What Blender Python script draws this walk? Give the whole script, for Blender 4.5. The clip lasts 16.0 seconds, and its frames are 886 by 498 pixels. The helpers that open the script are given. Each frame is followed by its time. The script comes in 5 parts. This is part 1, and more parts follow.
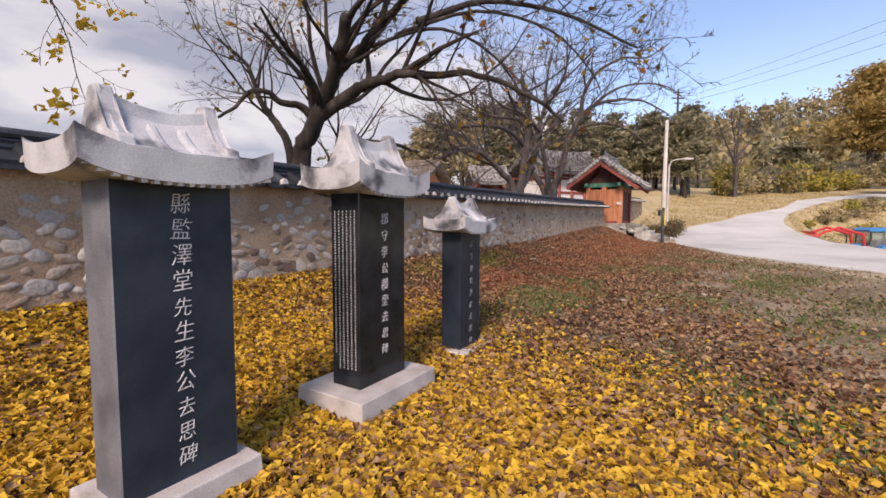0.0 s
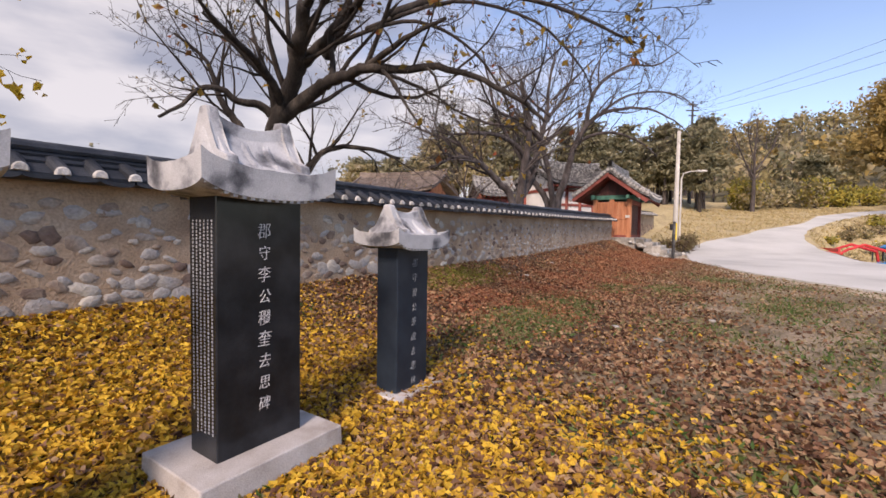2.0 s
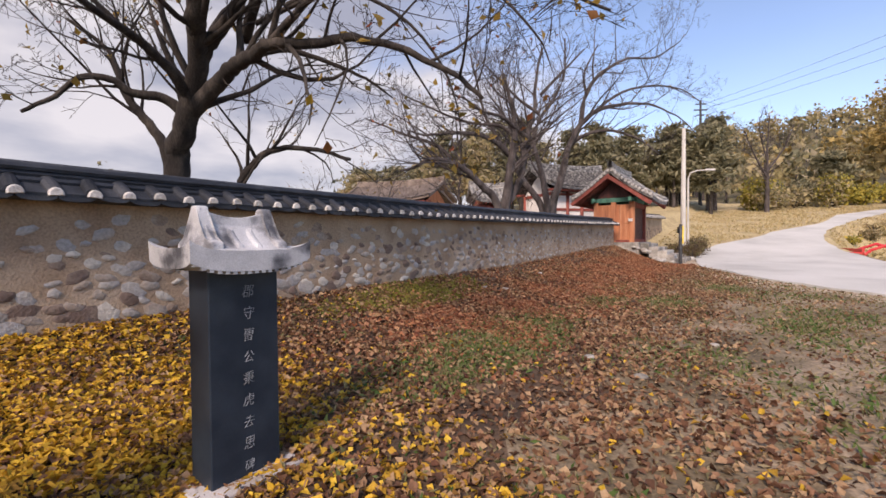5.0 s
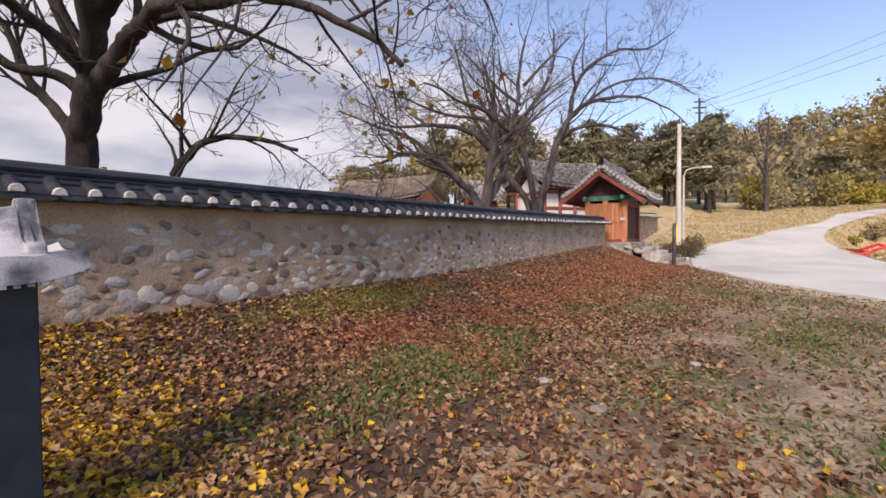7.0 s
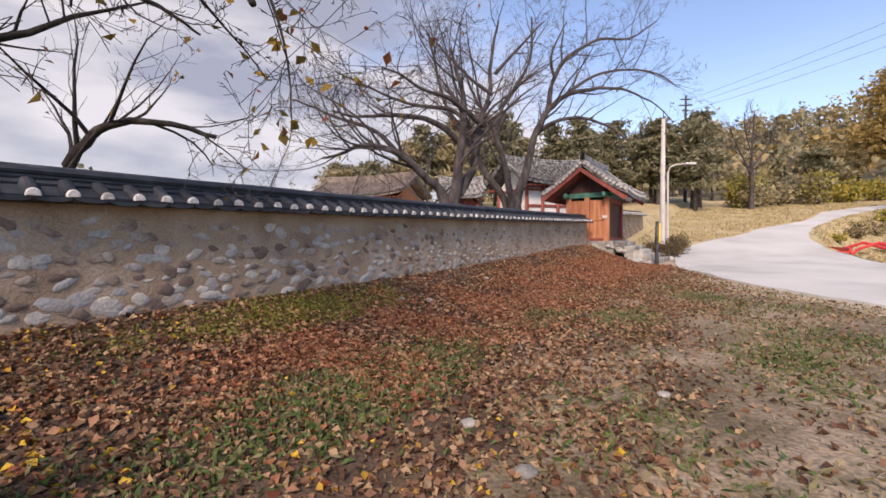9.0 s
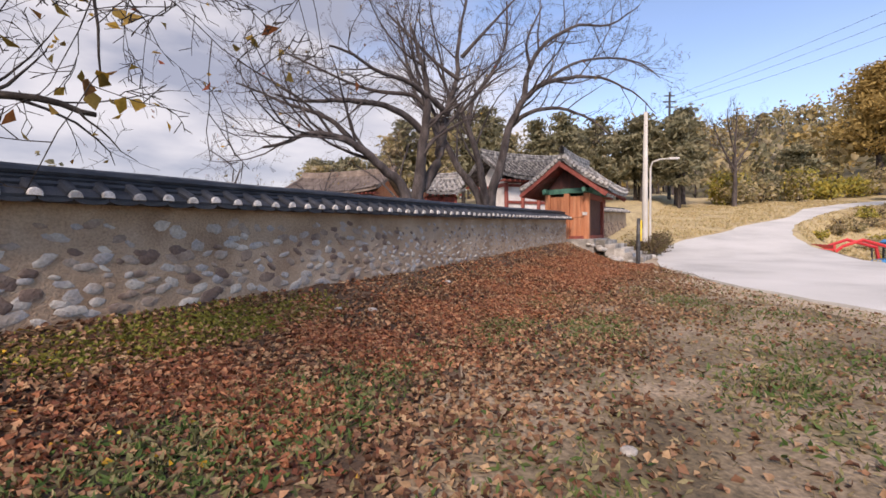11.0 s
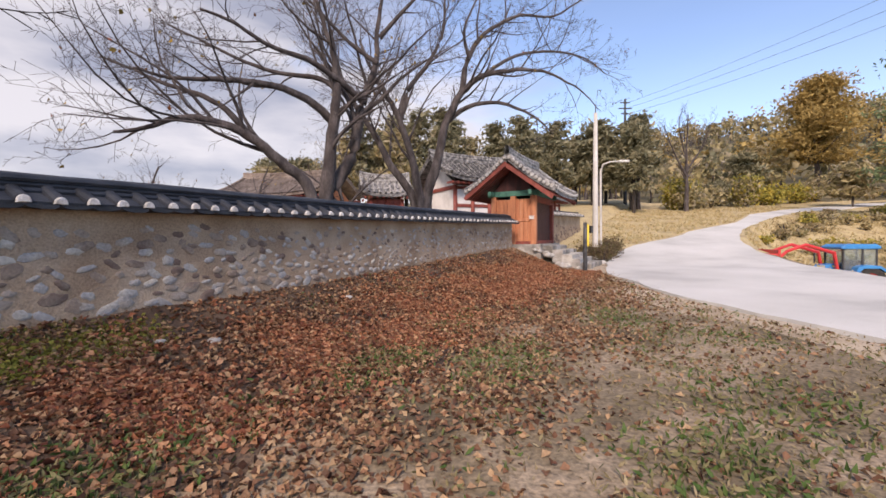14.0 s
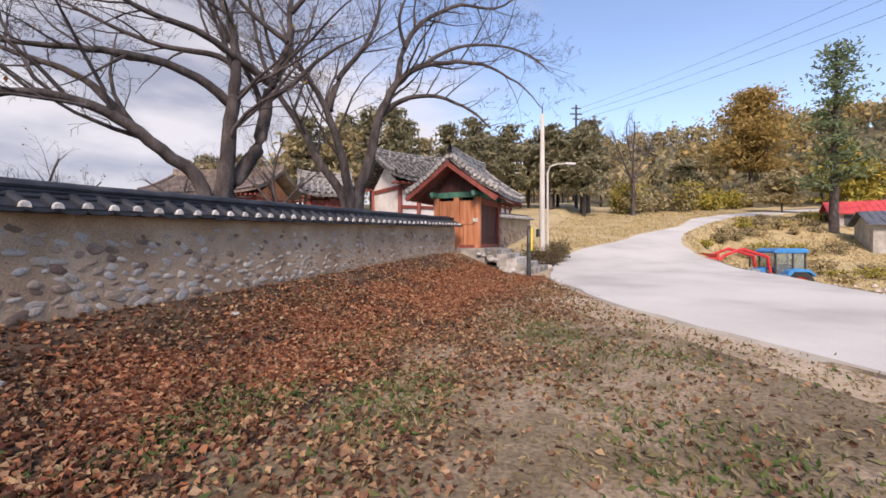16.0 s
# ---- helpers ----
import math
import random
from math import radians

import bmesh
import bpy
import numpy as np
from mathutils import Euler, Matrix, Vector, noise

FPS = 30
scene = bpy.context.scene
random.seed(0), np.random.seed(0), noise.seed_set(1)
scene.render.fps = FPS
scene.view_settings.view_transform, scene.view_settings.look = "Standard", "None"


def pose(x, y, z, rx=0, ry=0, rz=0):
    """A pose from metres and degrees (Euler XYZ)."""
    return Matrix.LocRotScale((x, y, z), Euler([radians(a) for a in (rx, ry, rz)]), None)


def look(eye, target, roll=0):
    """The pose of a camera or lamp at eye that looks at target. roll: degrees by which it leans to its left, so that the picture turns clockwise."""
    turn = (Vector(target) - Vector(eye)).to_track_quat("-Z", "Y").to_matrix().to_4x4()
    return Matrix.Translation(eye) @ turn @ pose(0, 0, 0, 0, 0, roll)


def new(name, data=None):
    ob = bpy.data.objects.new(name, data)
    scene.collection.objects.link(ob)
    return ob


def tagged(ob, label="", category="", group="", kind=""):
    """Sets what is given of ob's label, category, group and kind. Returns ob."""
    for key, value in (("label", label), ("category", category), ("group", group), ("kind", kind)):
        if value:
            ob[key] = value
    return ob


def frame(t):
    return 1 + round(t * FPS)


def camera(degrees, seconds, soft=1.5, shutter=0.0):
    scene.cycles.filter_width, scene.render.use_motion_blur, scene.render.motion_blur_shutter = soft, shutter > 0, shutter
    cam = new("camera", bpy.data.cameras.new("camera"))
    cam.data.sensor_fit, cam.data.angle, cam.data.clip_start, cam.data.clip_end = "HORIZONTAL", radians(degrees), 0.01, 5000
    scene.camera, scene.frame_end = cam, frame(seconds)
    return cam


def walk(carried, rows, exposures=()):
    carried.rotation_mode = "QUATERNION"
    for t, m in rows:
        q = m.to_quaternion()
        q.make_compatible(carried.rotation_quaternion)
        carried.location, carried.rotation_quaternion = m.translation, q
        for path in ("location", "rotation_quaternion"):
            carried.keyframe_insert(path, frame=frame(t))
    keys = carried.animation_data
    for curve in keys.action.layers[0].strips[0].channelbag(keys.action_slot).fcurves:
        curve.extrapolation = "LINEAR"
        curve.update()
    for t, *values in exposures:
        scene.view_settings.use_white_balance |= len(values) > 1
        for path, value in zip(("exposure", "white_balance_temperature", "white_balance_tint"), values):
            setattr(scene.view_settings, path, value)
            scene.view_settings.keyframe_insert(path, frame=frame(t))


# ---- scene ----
cam = camera(92.1, 16.0, soft=1.6)
METRES, EYE, TILT, LEAN, TURN = 9.0, 1.5, 0.0, 0.0, 0.0
ROWS = [
    (0.0, 0.0, 0.0, 0.0, 0.02, -3.9, -0.25),
    (0.5, 0.0153, 0.0231, 0.0017, 0.41, -3.64, -0.67),
    (1.0, 0.0345, 0.042, 0.0021, 0.73, -2.98, 0.08),
    (1.5, 0.0564, 0.0635, 0.0031, 1.82, -2.59, 0.79),
    (2.0, 0.0701, 0.0899, 0.0022, 1.7, -2.37, -0.92),
    (2.5, 0.0885, 0.1107, 0.0022, 1.12, -1.86, -1.08),
    (3.0, 0.1078, 0.1322, 0.0029, 0.87, -1.26, -0.69),
    (5.5, 0.1895, 0.2431, 0.0042, 3.42, -1.15, 0.49),
    (6.0, 0.2107, 0.2625, 0.0049, 3.5, -0.83, 0.4),
    (6.5, 0.2296, 0.2905, 0.0033, 3.65, -0.98, 0.39),
    (7.0, 0.2442, 0.3153, 0.0048, 3.14, -1.31, 0.36),
    (7.5, 0.2624, 0.3363, 0.0059, 4.03, -1.35, 0.64),
    (8.0, 0.2762, 0.364, 0.0059, 4.51, -1.32, 0.54),
    (8.5, 0.2911, 0.3914, 0.0062, 3.46, -1.16, 0.33),
    (9.0, 0.3158, 0.4186, 0.0083, 1.88, -1.56, 0.45),
    (11.5, 0.403, 0.5565, 0.0122, 0.03, -1.92, 0.57),
    (12.0, 0.4247, 0.5794, 0.0139, -0.45, -1.82, 0.51),
    (12.5, 0.4423, 0.61, 0.0129, -1.15, -1.7, 0.42),
    (13.0, 0.4637, 0.6359, 0.014, -2.07, -1.19, 0.55),
    (13.5, 0.4889, 0.6572, 0.0153, -2.98, -0.81, 0.55),
    (14.0, 0.5124, 0.6833, 0.013, -4.13, -1.39, 0.59),
    (14.5, 0.5387, 0.7051, 0.015, -6.1, -1.66, 0.73),
    (15.0, 0.5632, 0.7289, 0.0165, -7.33, -1.72, 0.93),
    (15.5, 0.5812, 0.759, 0.0175, -8.99, -1.61, 0.56),
    (16.0, 0.604, 0.7871, 0.0173, -9.62, -1.14, 0.38),
]
walk(cam, [(t, pose(0, 0, EYE, TILT, LEAN, TURN) @ pose(METRES * x, METRES * y, METRES * z, 90 + pitch, roll, yaw)) for t, x, y, z, yaw, pitch, roll in ROWS],
     exposures=[(0.0, 0.30, 7350, 23), (16.0, 0.36, 7150, 22)])

# ---- world, sun, exposure ----
SUN_EL, SUN_AZ = radians(40), radians(196)      # azimuth clockwise from +y
world = bpy.data.worlds.new("sky_world")
scene.world = world
world.use_nodes = True
wn, wl = world.node_tree.nodes, world.node_tree.links
wn.clear()
w_out = wn.new("ShaderNodeOutputWorld")
w_bg = wn.new("ShaderNodeBackground")
w_sky = wn.new("ShaderNodeTexSky")
w_sky.sky_type = "NISHITA"
w_sky.sun_disc = False
w_sky.sun_elevation, w_sky.sun_rotation = SUN_EL, SUN_AZ
w_sky.dust_density, w_sky.air_density, w_sky.ozone_density = 0.4, 1.0, 3.5
w_tc = wn.new("ShaderNodeTexCoord")
w_map = wn.new("ShaderNodeMapping")
w_map.inputs["Scale"].default_value = (1.0, 1.0, 3.2)
w_map.inputs["Rotation"].default_value = (0.0, 0.35, 0.5)
w_noise = wn.new("ShaderNodeTexNoise")
w_noise.inputs["Scale"].default_value = 1.7
w_noise.inputs["Detail"].default_value = 7
w_noise.inputs["Roughness"].default_value = 0.55
w_noise.inputs["Distortion"].default_value = 0.5
# the cloud deck is thicker towards -x
w_dot = wn.new("ShaderNodeVectorMath")
w_dot.operation = "DOT_PRODUCT"
w_dot.inputs[1].default_value = (-0.62, 0.12, -0.25)
w_add = wn.new("ShaderNodeMath")
w_add.operation = "ADD"
w_ramp = wn.new("ShaderNodeValToRGB")
w_ramp.color_ramp.elements[0].position, w_ramp.color_ramp.elements[0].color = 0.33, (0.04, 0.04, 0.04, 1)
w_ramp.color_ramp.elements[1].position, w_ramp.color_ramp.elements[1].color = 0.60, (0.93, 0.93, 0.93, 1)
w_n2 = wn.new("ShaderNodeTexNoise")
w_n2.inputs["Scale"].default_value = 3.1
w_n2.inputs["Detail"].default_value = 6
w_cloud = wn.new("ShaderNodeValToRGB")
w_cloud.color_ramp.elements[0].position, w_cloud.color_ramp.elements[0].color = 0.36, (1.5, 1.75, 2.25, 1)
w_cloud.color_ramp.elements[1].position, w_cloud.color_ramp.elements[1].color = 0.60, (3.08, 3.28, 3.55, 1)
w_mix = wn.new("ShaderNodeMixRGB")
wl.new(w_tc.outputs["Generated"], w_map.inputs["Vector"])
wl.new(w_map.outputs["Vector"], w_noise.inputs["Vector"])
wl.new(w_map.outputs["Vector"], w_n2.inputs["Vector"])
wl.new(w_tc.outputs["Generated"], w_dot.inputs[0])
wl.new(w_noise.outputs["Fac"], w_add.inputs[0])
wl.new(w_dot.outputs["Value"], w_add.inputs[1])
wl.new(w_add.outputs["Value"], w_ramp.inputs["Fac"])
wl.new(w_n2.outputs["Fac"], w_cloud.inputs["Fac"])
wl.new(w_ramp.outputs["Color"], w_mix.inputs["Fac"])
wl.new(w_sky.outputs["Color"], w_mix.inputs["Color1"])
wl.new(w_cloud.outputs["Color"], w_mix.inputs["Color2"])
wl.new(w_mix.outputs["Color"], w_bg.inputs["Color"])
w_bg.inputs["Strength"].default_value = 0.20
wl.new(w_bg.outputs["Background"], w_out.inputs["Surface"])

sun = new("sun", bpy.data.lights.new("sun", "SUN"))
sun.data.energy, sun.data.angle, sun.data.color = 3.5, radians(15), (1.0, 0.89, 0.78)
sun_from = Vector((math.sin(SUN_AZ) * math.cos(SUN_EL), math.cos(SUN_AZ) * math.cos(SUN_EL), math.sin(SUN_EL)))
sun.matrix_world = look(sun_from * 100, (0, 0, 0))

# ---- materials ----
def material(name, stops, scale=5.0, detail=6, rough=0.85, bump=0.3, bump_scale=40.0, vary=0.0, metal=0.0, fine=0.25, stretch=(1, 1, 1), coat=0.0, spec=0.5):
    """Two-scale noise colour over stops [(position, rgb)], fine grain, bump; vary: change by object."""
    m = bpy.data.materials.new(name)
    m.use_nodes = True
    n, l = m.node_tree.nodes, m.node_tree.links
    b = n["Principled BSDF"]
    geo = n.new("ShaderNodeNewGeometry")
    mp = n.new("ShaderNodeMapping")
    mp.inputs["Scale"].default_value = stretch
    l.new(geo.outputs["Position"], mp.inputs["Vector"])
    big = n.new("ShaderNodeTexNoise")
    big.inputs["Scale"].default_value, big.inputs["Detail"].default_value = scale, detail
    l.new(mp.outputs["Vector"], big.inputs["Vector"])
    ramp = n.new("ShaderNodeValToRGB")
    while len(ramp.color_ramp.elements) < len(stops):
        ramp.color_ramp.elements.new(0.5)
    for e, (p, c) in zip(ramp.color_ramp.elements, stops):
        e.position, e.color = p, (*c, 1)
    fac = big.outputs["Fac"]
    if vary:
        info = n.new("ShaderNodeObjectInfo")
        ma = n.new("ShaderNodeMath")
        ma.operation = "MULTIPLY_ADD"
        ma.inputs[1].default_value, ma.inputs[2].default_value = vary, -vary / 2
        l.new(info.outputs["Random"], ma.inputs[0])
        ad = n.new("ShaderNodeMath")
        ad.operation = "ADD"
        l.new(fac, ad.inputs[0])
        l.new(ma.outputs[0], ad.inputs[1])
        fac = ad.outputs[0]
    l.new(fac, ramp.inputs["Fac"])
    small = n.new("ShaderNodeTexNoise")
    small.inputs["Scale"].default_value, small.inputs["Detail"].default_value = bump_scale, 5
    l.new(mp.outputs["Vector"], small.inputs["Vector"])
    r2 = n.new("ShaderNodeMapRange")
    r2.inputs["From Min"].default_value, r2.inputs["From Max"].default_value = 0.3, 0.7
    r2.inputs["To Min"].default_value, r2.inputs["To Max"].default_value = 1 - fine, 1 + fine
    l.new(small.outputs["Fac"], r2.inputs["Value"])
    mul = n.new("ShaderNodeMixRGB")
    mul.blend_type = "MULTIPLY"
    mul.inputs["Fac"].default_value = 1
    l.new(ramp.outputs["Color"], mul.inputs["Color1"])
    l.new(r2.outputs["Result"], mul.inputs["Color2"])
    l.new(mul.outputs["Color"], b.inputs["Base Color"])
    b.inputs["Roughness"].default_value, b.inputs["Metallic"].default_value = rough, metal
    b.inputs["Specular IOR Level"].default_value = spec
    b.inputs["Coat Weight"].default_value = coat
    if bump:
        bp = n.new("ShaderNodeBump")
        bp.inputs["Strength"].default_value, bp.inputs["Distance"].default_value = bump, 0.02
        l.new(small.outputs["Fac"], bp.inputs["Height"])
        l.new(bp.outputs["Normal"], b.inputs["Normal"])
    return m


def leaf_material(name, colours, rough=0.7, through_light=0.25):
    """Leaf colour by a per-leaf random value stored on the mesh."""
    m = bpy.data.materials.new(name)
    m.use_nodes = True
    n, l = m.node_tree.nodes, m.node_tree.links
    b = n["Principled BSDF"]
    at = n.new("ShaderNodeAttribute")
    at.attribute_name = "leaf_random"
    ramp = n.new("ShaderNodeValToRGB")
    ramp.color_ramp.interpolation = "LINEAR"
    while len(ramp.color_ramp.elements) < len(colours):
        ramp.color_ramp.elements.new(0.5)
    for i, (e, c) in enumerate(zip(ramp.color_ramp.elements, colours)):
        e.position, e.color = i / max(1, len(colours) - 1), (*c, 1)
    l.new(at.outputs["Fac"], ramp.inputs["Fac"])
    geo = n.new("ShaderNodeNewGeometry")
    sm = n.new("ShaderNodeTexNoise")
    sm.inputs["Scale"].default_value = 60
    l.new(geo.outputs["Position"], sm.inputs["Vector"])
    r2 = n.new("ShaderNodeMapRange")
    r2.inputs["To Min"].default_value, r2.inputs["To Max"].default_value = 0.6, 1.4
    l.new(sm.outputs["Fac"], r2.inputs["Value"])
    mul = n.new("ShaderNodeMixRGB")
    mul.blend_type = "MULTIPLY"
    mul.inputs["Fac"].default_value = 1
    l.new(ramp.outputs["Color"], mul.inputs["Color1"])
    l.new(r2.outputs["Result"], mul.inputs["Color2"])
    l.new(mul.outputs["Color"], b.inputs["Base Color"])
    b.inputs["Roughness"].default_value = rough
    b.inputs["Specular IOR Level"].default_value = 0.3
    if through_light:
        tr = n.new("ShaderNodeBsdfTranslucent")
        l.new(mul.outputs["Color"], tr.inputs["Color"])
        mx = n.new("ShaderNodeMixShader")
        mx.inputs["Fac"].default_value = through_light
        l.new(b.outputs[0], mx.inputs[1])
        l.new(tr.outputs[0], mx.inputs[2])
        l.new(mx.outputs[0], n["Material Output"].inputs["Surface"])
    return m


M_GROUND = material("dry_lawn_soil", [(0.28, (0.07, 0.050, 0.030)), (0.42, (0.13, 0.10, 0.058)), (0.52, (0.20, 0.155, 0.10)), (0.60, (0.29, 0.225, 0.155)), (0.68, (0.15, 0.125, 0.07)), (0.8, (0.10, 0.105, 0.045))], 0.9, 8, 0.95, 0.9, 26, fine=0.45)
M_SAND = material("pale_trodden_sand", [(0.3, (0.26, 0.20, 0.135)), (0.5, (0.38, 0.305, 0.215)), (0.7, (0.46, 0.38, 0.28))], 1.4, 8, 0.95, 0.5, 40, fine=0.25)
# rotted leaf soil, darkened further for the shade between fallen leaves
M_LITTER = material("rotted_leaf_soil", [(0.3, (0.032, 0.020, 0.014)), (0.5, (0.075, 0.046, 0.028)), (0.7, (0.14, 0.09, 0.055))], 2.2, 8, 0.95, 0.9, 40, fine=0.4)
M_ROAD = material("pale_concrete_road", [(0.3, (0.36, 0.355, 0.335)), (0.5, (0.49, 0.485, 0.455)), (0.75, (0.57, 0.56, 0.53))], 0.35, 8, 0.9, 0.25, 60, fine=0.10)
M_PLASTER = material("tan_earth_mortar", [(0.3, (0.25, 0.172, 0.115)), (0.5, (0.35, 0.258, 0.18)), (0.7, (0.43, 0.34, 0.255))], 1.6, 9, 0.95, 0.7, 45, fine=0.22)
M_STONE = material("field_stone", [(0.15, (0.15, 0.105, 0.085)), (0.30, (0.27, 0.21, 0.165)), (0.45, (0.34, 0.30, 0.26)), (0.60, (0.32, 0.315, 0.315)), (0.75, (0.40, 0.37, 0.33)), (0.9, (0.50, 0.465, 0.41))], 3.0, 5, 0.85, 0.6, 35, vary=0.75, fine=0.2)
M_TILE = material("dark_roof_tile", [(0.3, (0.011, 0.014, 0.020)), (0.55, (0.024, 0.029, 0.039)), (0.75, (0.055, 0.06, 0.07))], 4.0, 8, 0.55, 0.4, 60, vary=0.25, fine=0.2)
M_OLDTILE = material("weathered_grey_roof_tile", [(0.34, (0.045, 0.045, 0.048)), (0.5, (0.14, 0.138, 0.135)), (0.66, (0.34, 0.33, 0.31))], 5.5, 8, 0.8, 0.5, 40, vary=0.3, fine=0.25)
M_BROWNTILE = material("mossy_brown_roof_tile", [(0.3, (0.10, 0.075, 0.06)), (0.5, (0.19, 0.15, 0.125)), (0.7, (0.28, 0.23, 0.19))], 2.0, 8, 0.85, 0.5, 40, fine=0.25)
M_LIME = material("white_lime_mortar", [(0.35, (0.36, 0.35, 0.33)), (0.6, (0.62, 0.60, 0.57))], 14, 6, 0.9, 0.5, 80, vary=0.3)
M_WHITEWALL = material("white_plaster_wall", [(0.35, (0.60, 0.59, 0.57)), (0.6, (0.78, 0.77, 0.75))], 1.4, 6, 0.9, 0.2, 50, fine=0.08)
M_GRANITE = material("pale_grey_granite", [(0.33, (0.06, 0.062, 0.072)), (0.42, (0.20, 0.205, 0.22)), (0.50, (0.40, 0.405, 0.42)), (0.8, (0.56, 0.57, 0.58))], 5.0, 8, 0.8, 0.10, 160, fine=0.16)
M_PLINTH = material("tan_grey_granite", [(0.25, (0.24, 0.20, 0.17)), (0.45, (0.42, 0.39, 0.37)), (0.7, (0.54, 0.52, 0.51))], 4.0, 8, 0.85, 0.35, 150, fine=0.2)
M_BLACK = material("polished_black_stone", [(0.35, (0.010, 0.012, 0.015)), (0.65, (0.022, 0.025, 0.030))], 6.0, 6, 0.16, 0.02, 200, fine=0.15, spec=0.3)
M_BLUEBLACK = material("honed_slate_black_stone", [(0.35, (0.016, 0.024, 0.036)), (0.65, (0.027, 0.038, 0.053))], 5.0, 6, 0.38, 0.04, 200, fine=0.15, spec=0.22)
# paler than the front stone: sunlight on the side faces is put into the colour
M_LITSIDE = material("rough_sawn_stone_side", [(0.3, (0.075, 0.083, 0.098)), (0.6, (0.16, 0.168, 0.19))], 5.0, 7, 0.6, 0.2, 120, fine=0.2)
M_INK = material("white_filled_engraving", [(0.3, (0.42, 0.43, 0.45)), (0.6, (0.62, 0.62, 0.63))], 30, 3, 0.8, 0, 60)
M_DIMINK = material("grey_worn_engraving", [(0.3, (0.15, 0.17, 0.19)), (0.6, (0.28, 0.30, 0.32))], 30, 3, 0.8, 0, 60)
M_SMALLINK = material("grey_filled_small_engraving", [(0.3, (0.20, 0.20, 0.21)), (0.6, (0.34, 0.34, 0.35))], 40, 3, 0.8, 0, 60)
M_BARK = material("dark_tree_bark", [(0.3, (0.013, 0.010, 0.009)), (0.5, (0.032, 0.026, 0.022)), (0.72, (0.075, 0.062, 0.052))], 6.0, 8, 0.95, 0.8, 45, stretch=(1, 1, 0.35), fine=0.35)
M_BARK2 = material("grey_brown_tree_bark", [(0.3, (0.030, 0.024, 0.023)), (0.5, (0.064, 0.053, 0.051)), (0.72, (0.125, 0.108, 0.102))], 6.0, 8, 0.95, 0.8, 45, stretch=(1, 1, 0.35), fine=0.3)
M_ORANGE = material("orange_brown_painted_boards", [(0.3, (0.36, 0.13, 0.06)), (0.55, (0.50, 0.20, 0.095)), (0.75, (0.56, 0.27, 0.15))], 2.2, 7, 0.7, 0.25, 40, stretch=(3, 3, 0.5), fine=0.15)
M_REDWOOD = material("red_brown_painted_timber", [(0.3, (0.16, 0.035, 0.026)), (0.6, (0.27, 0.065, 0.045))], 3.0, 7, 0.65, 0.25, 40, stretch=(2, 2, 0.5), fine=0.2)
# dark red paint, darkened further for the shade on the gate front
M_SHADERED = material("dark_red_door_boards", [(0.3, (0.040, 0.012, 0.010)), (0.6, (0.085, 0.022, 0.017))], 3.0, 7, 0.6, 0.25, 40, stretch=(3, 3, 0.4), fine=0.2)
M_GREENPAINT = material("green_painted_beam", [(0.35, (0.035, 0.13, 0.095)), (0.6, (0.07, 0.22, 0.16))], 5.0, 6, 0.65, 0.2, 50)
M_POLE = material("pale_concrete_pole", [(0.35, (0.44, 0.42, 0.38)), (0.65, (0.58, 0.56, 0.52))], 3.0, 6, 0.85, 0.15, 60, stretch=(1, 1, 0.3), fine=0.1)
M_DARKMETAL = material("dark_weathered_metal", [(0.35, (0.045, 0.045, 0.048)), (0.65, (0.10, 0.10, 0.10))], 6, 5, 0.55, 0.1, 60, metal=0.5)
M_YELLOW = material("yellow_warning_paint", [(0.35, (0.62, 0.44, 0.02)), (0.65, (0.75, 0.56, 0.05))], 8, 4, 0.6, 0.05, 60)
M_STEPSTONE = material("grey_step_stone", [(0.25, (0.15, 0.14, 0.12)), (0.5, (0.31, 0.29, 0.26)), (0.75, (0.46, 0.44, 0.40))], 3.5, 8, 0.9, 0.6, 45, vary=0.35, fine=0.25)
M_BLUE = material("tractor_blue_paint", [(0.35, (0.015, 0.16, 0.42)), (0.65, (0.03, 0.24, 0.55))], 3, 4, 0.35, 0.03, 60, coat=0.3)
M_RED = material("tractor_red_paint", [(0.35, (0.48, 0.025, 0.03)), (0.65, (0.62, 0.05, 0.05))], 3, 4, 0.4, 0.03, 60, coat=0.2)
M_RUBBER = material("black_tyre_rubber", [(0.35, (0.015, 0.015, 0.015)), (0.65, (0.04, 0.038, 0.035))], 8, 4, 0.85, 0.3, 60)
M_REDROOF = material("red_sheet_roof", [(0.35, (0.50, 0.05, 0.05)), (0.65, (0.66, 0.085, 0.08))], 1.5, 5, 0.5, 0.1, 20)
M_SHED = material("grey_house_wall", [(0.35, (0.30, 0.28, 0.26)), (0.65, (0.46, 0.44, 0.41))], 1.5, 5, 0.85, 0.1, 30)
M_DARKROOF = material("slate_blue_sheet_roof", [(0.35, (0.07, 0.08, 0.10)), (0.65, (0.13, 0.14, 0.165))], 1.5, 5, 0.55, 0.1, 20)
M_RUBBLE = material("pale_rubble", [(0.3, (0.32, 0.28, 0.25)), (0.65, (0.58, 0.53, 0.48))], 3, 5, 0.9, 0.5, 30)
M_MEADOW = material("straw_coloured_hay_grass", [(0.3, (0.31, 0.235, 0.12)), (0.5, (0.45, 0.36, 0.19)), (0.62, (0.36, 0.28, 0.15)), (0.75, (0.25, 0.23, 0.10))], 0.5, 8, 0.95, 0.8, 14, fine=0.35)
M_HILL = material("hill_undergrowth", [(0.3, (0.055, 0.05, 0.028)), (0.6, (0.13, 0.11, 0.055))], 0.12, 8, 0.95, 0.8, 3, fine=0.4)
M_CABLE = material("black_cable", [(0.3, (0.02, 0.02, 0.02)), (0.6, (0.04, 0.04, 0.04))], 3, 2, 0.6, 0, 30)
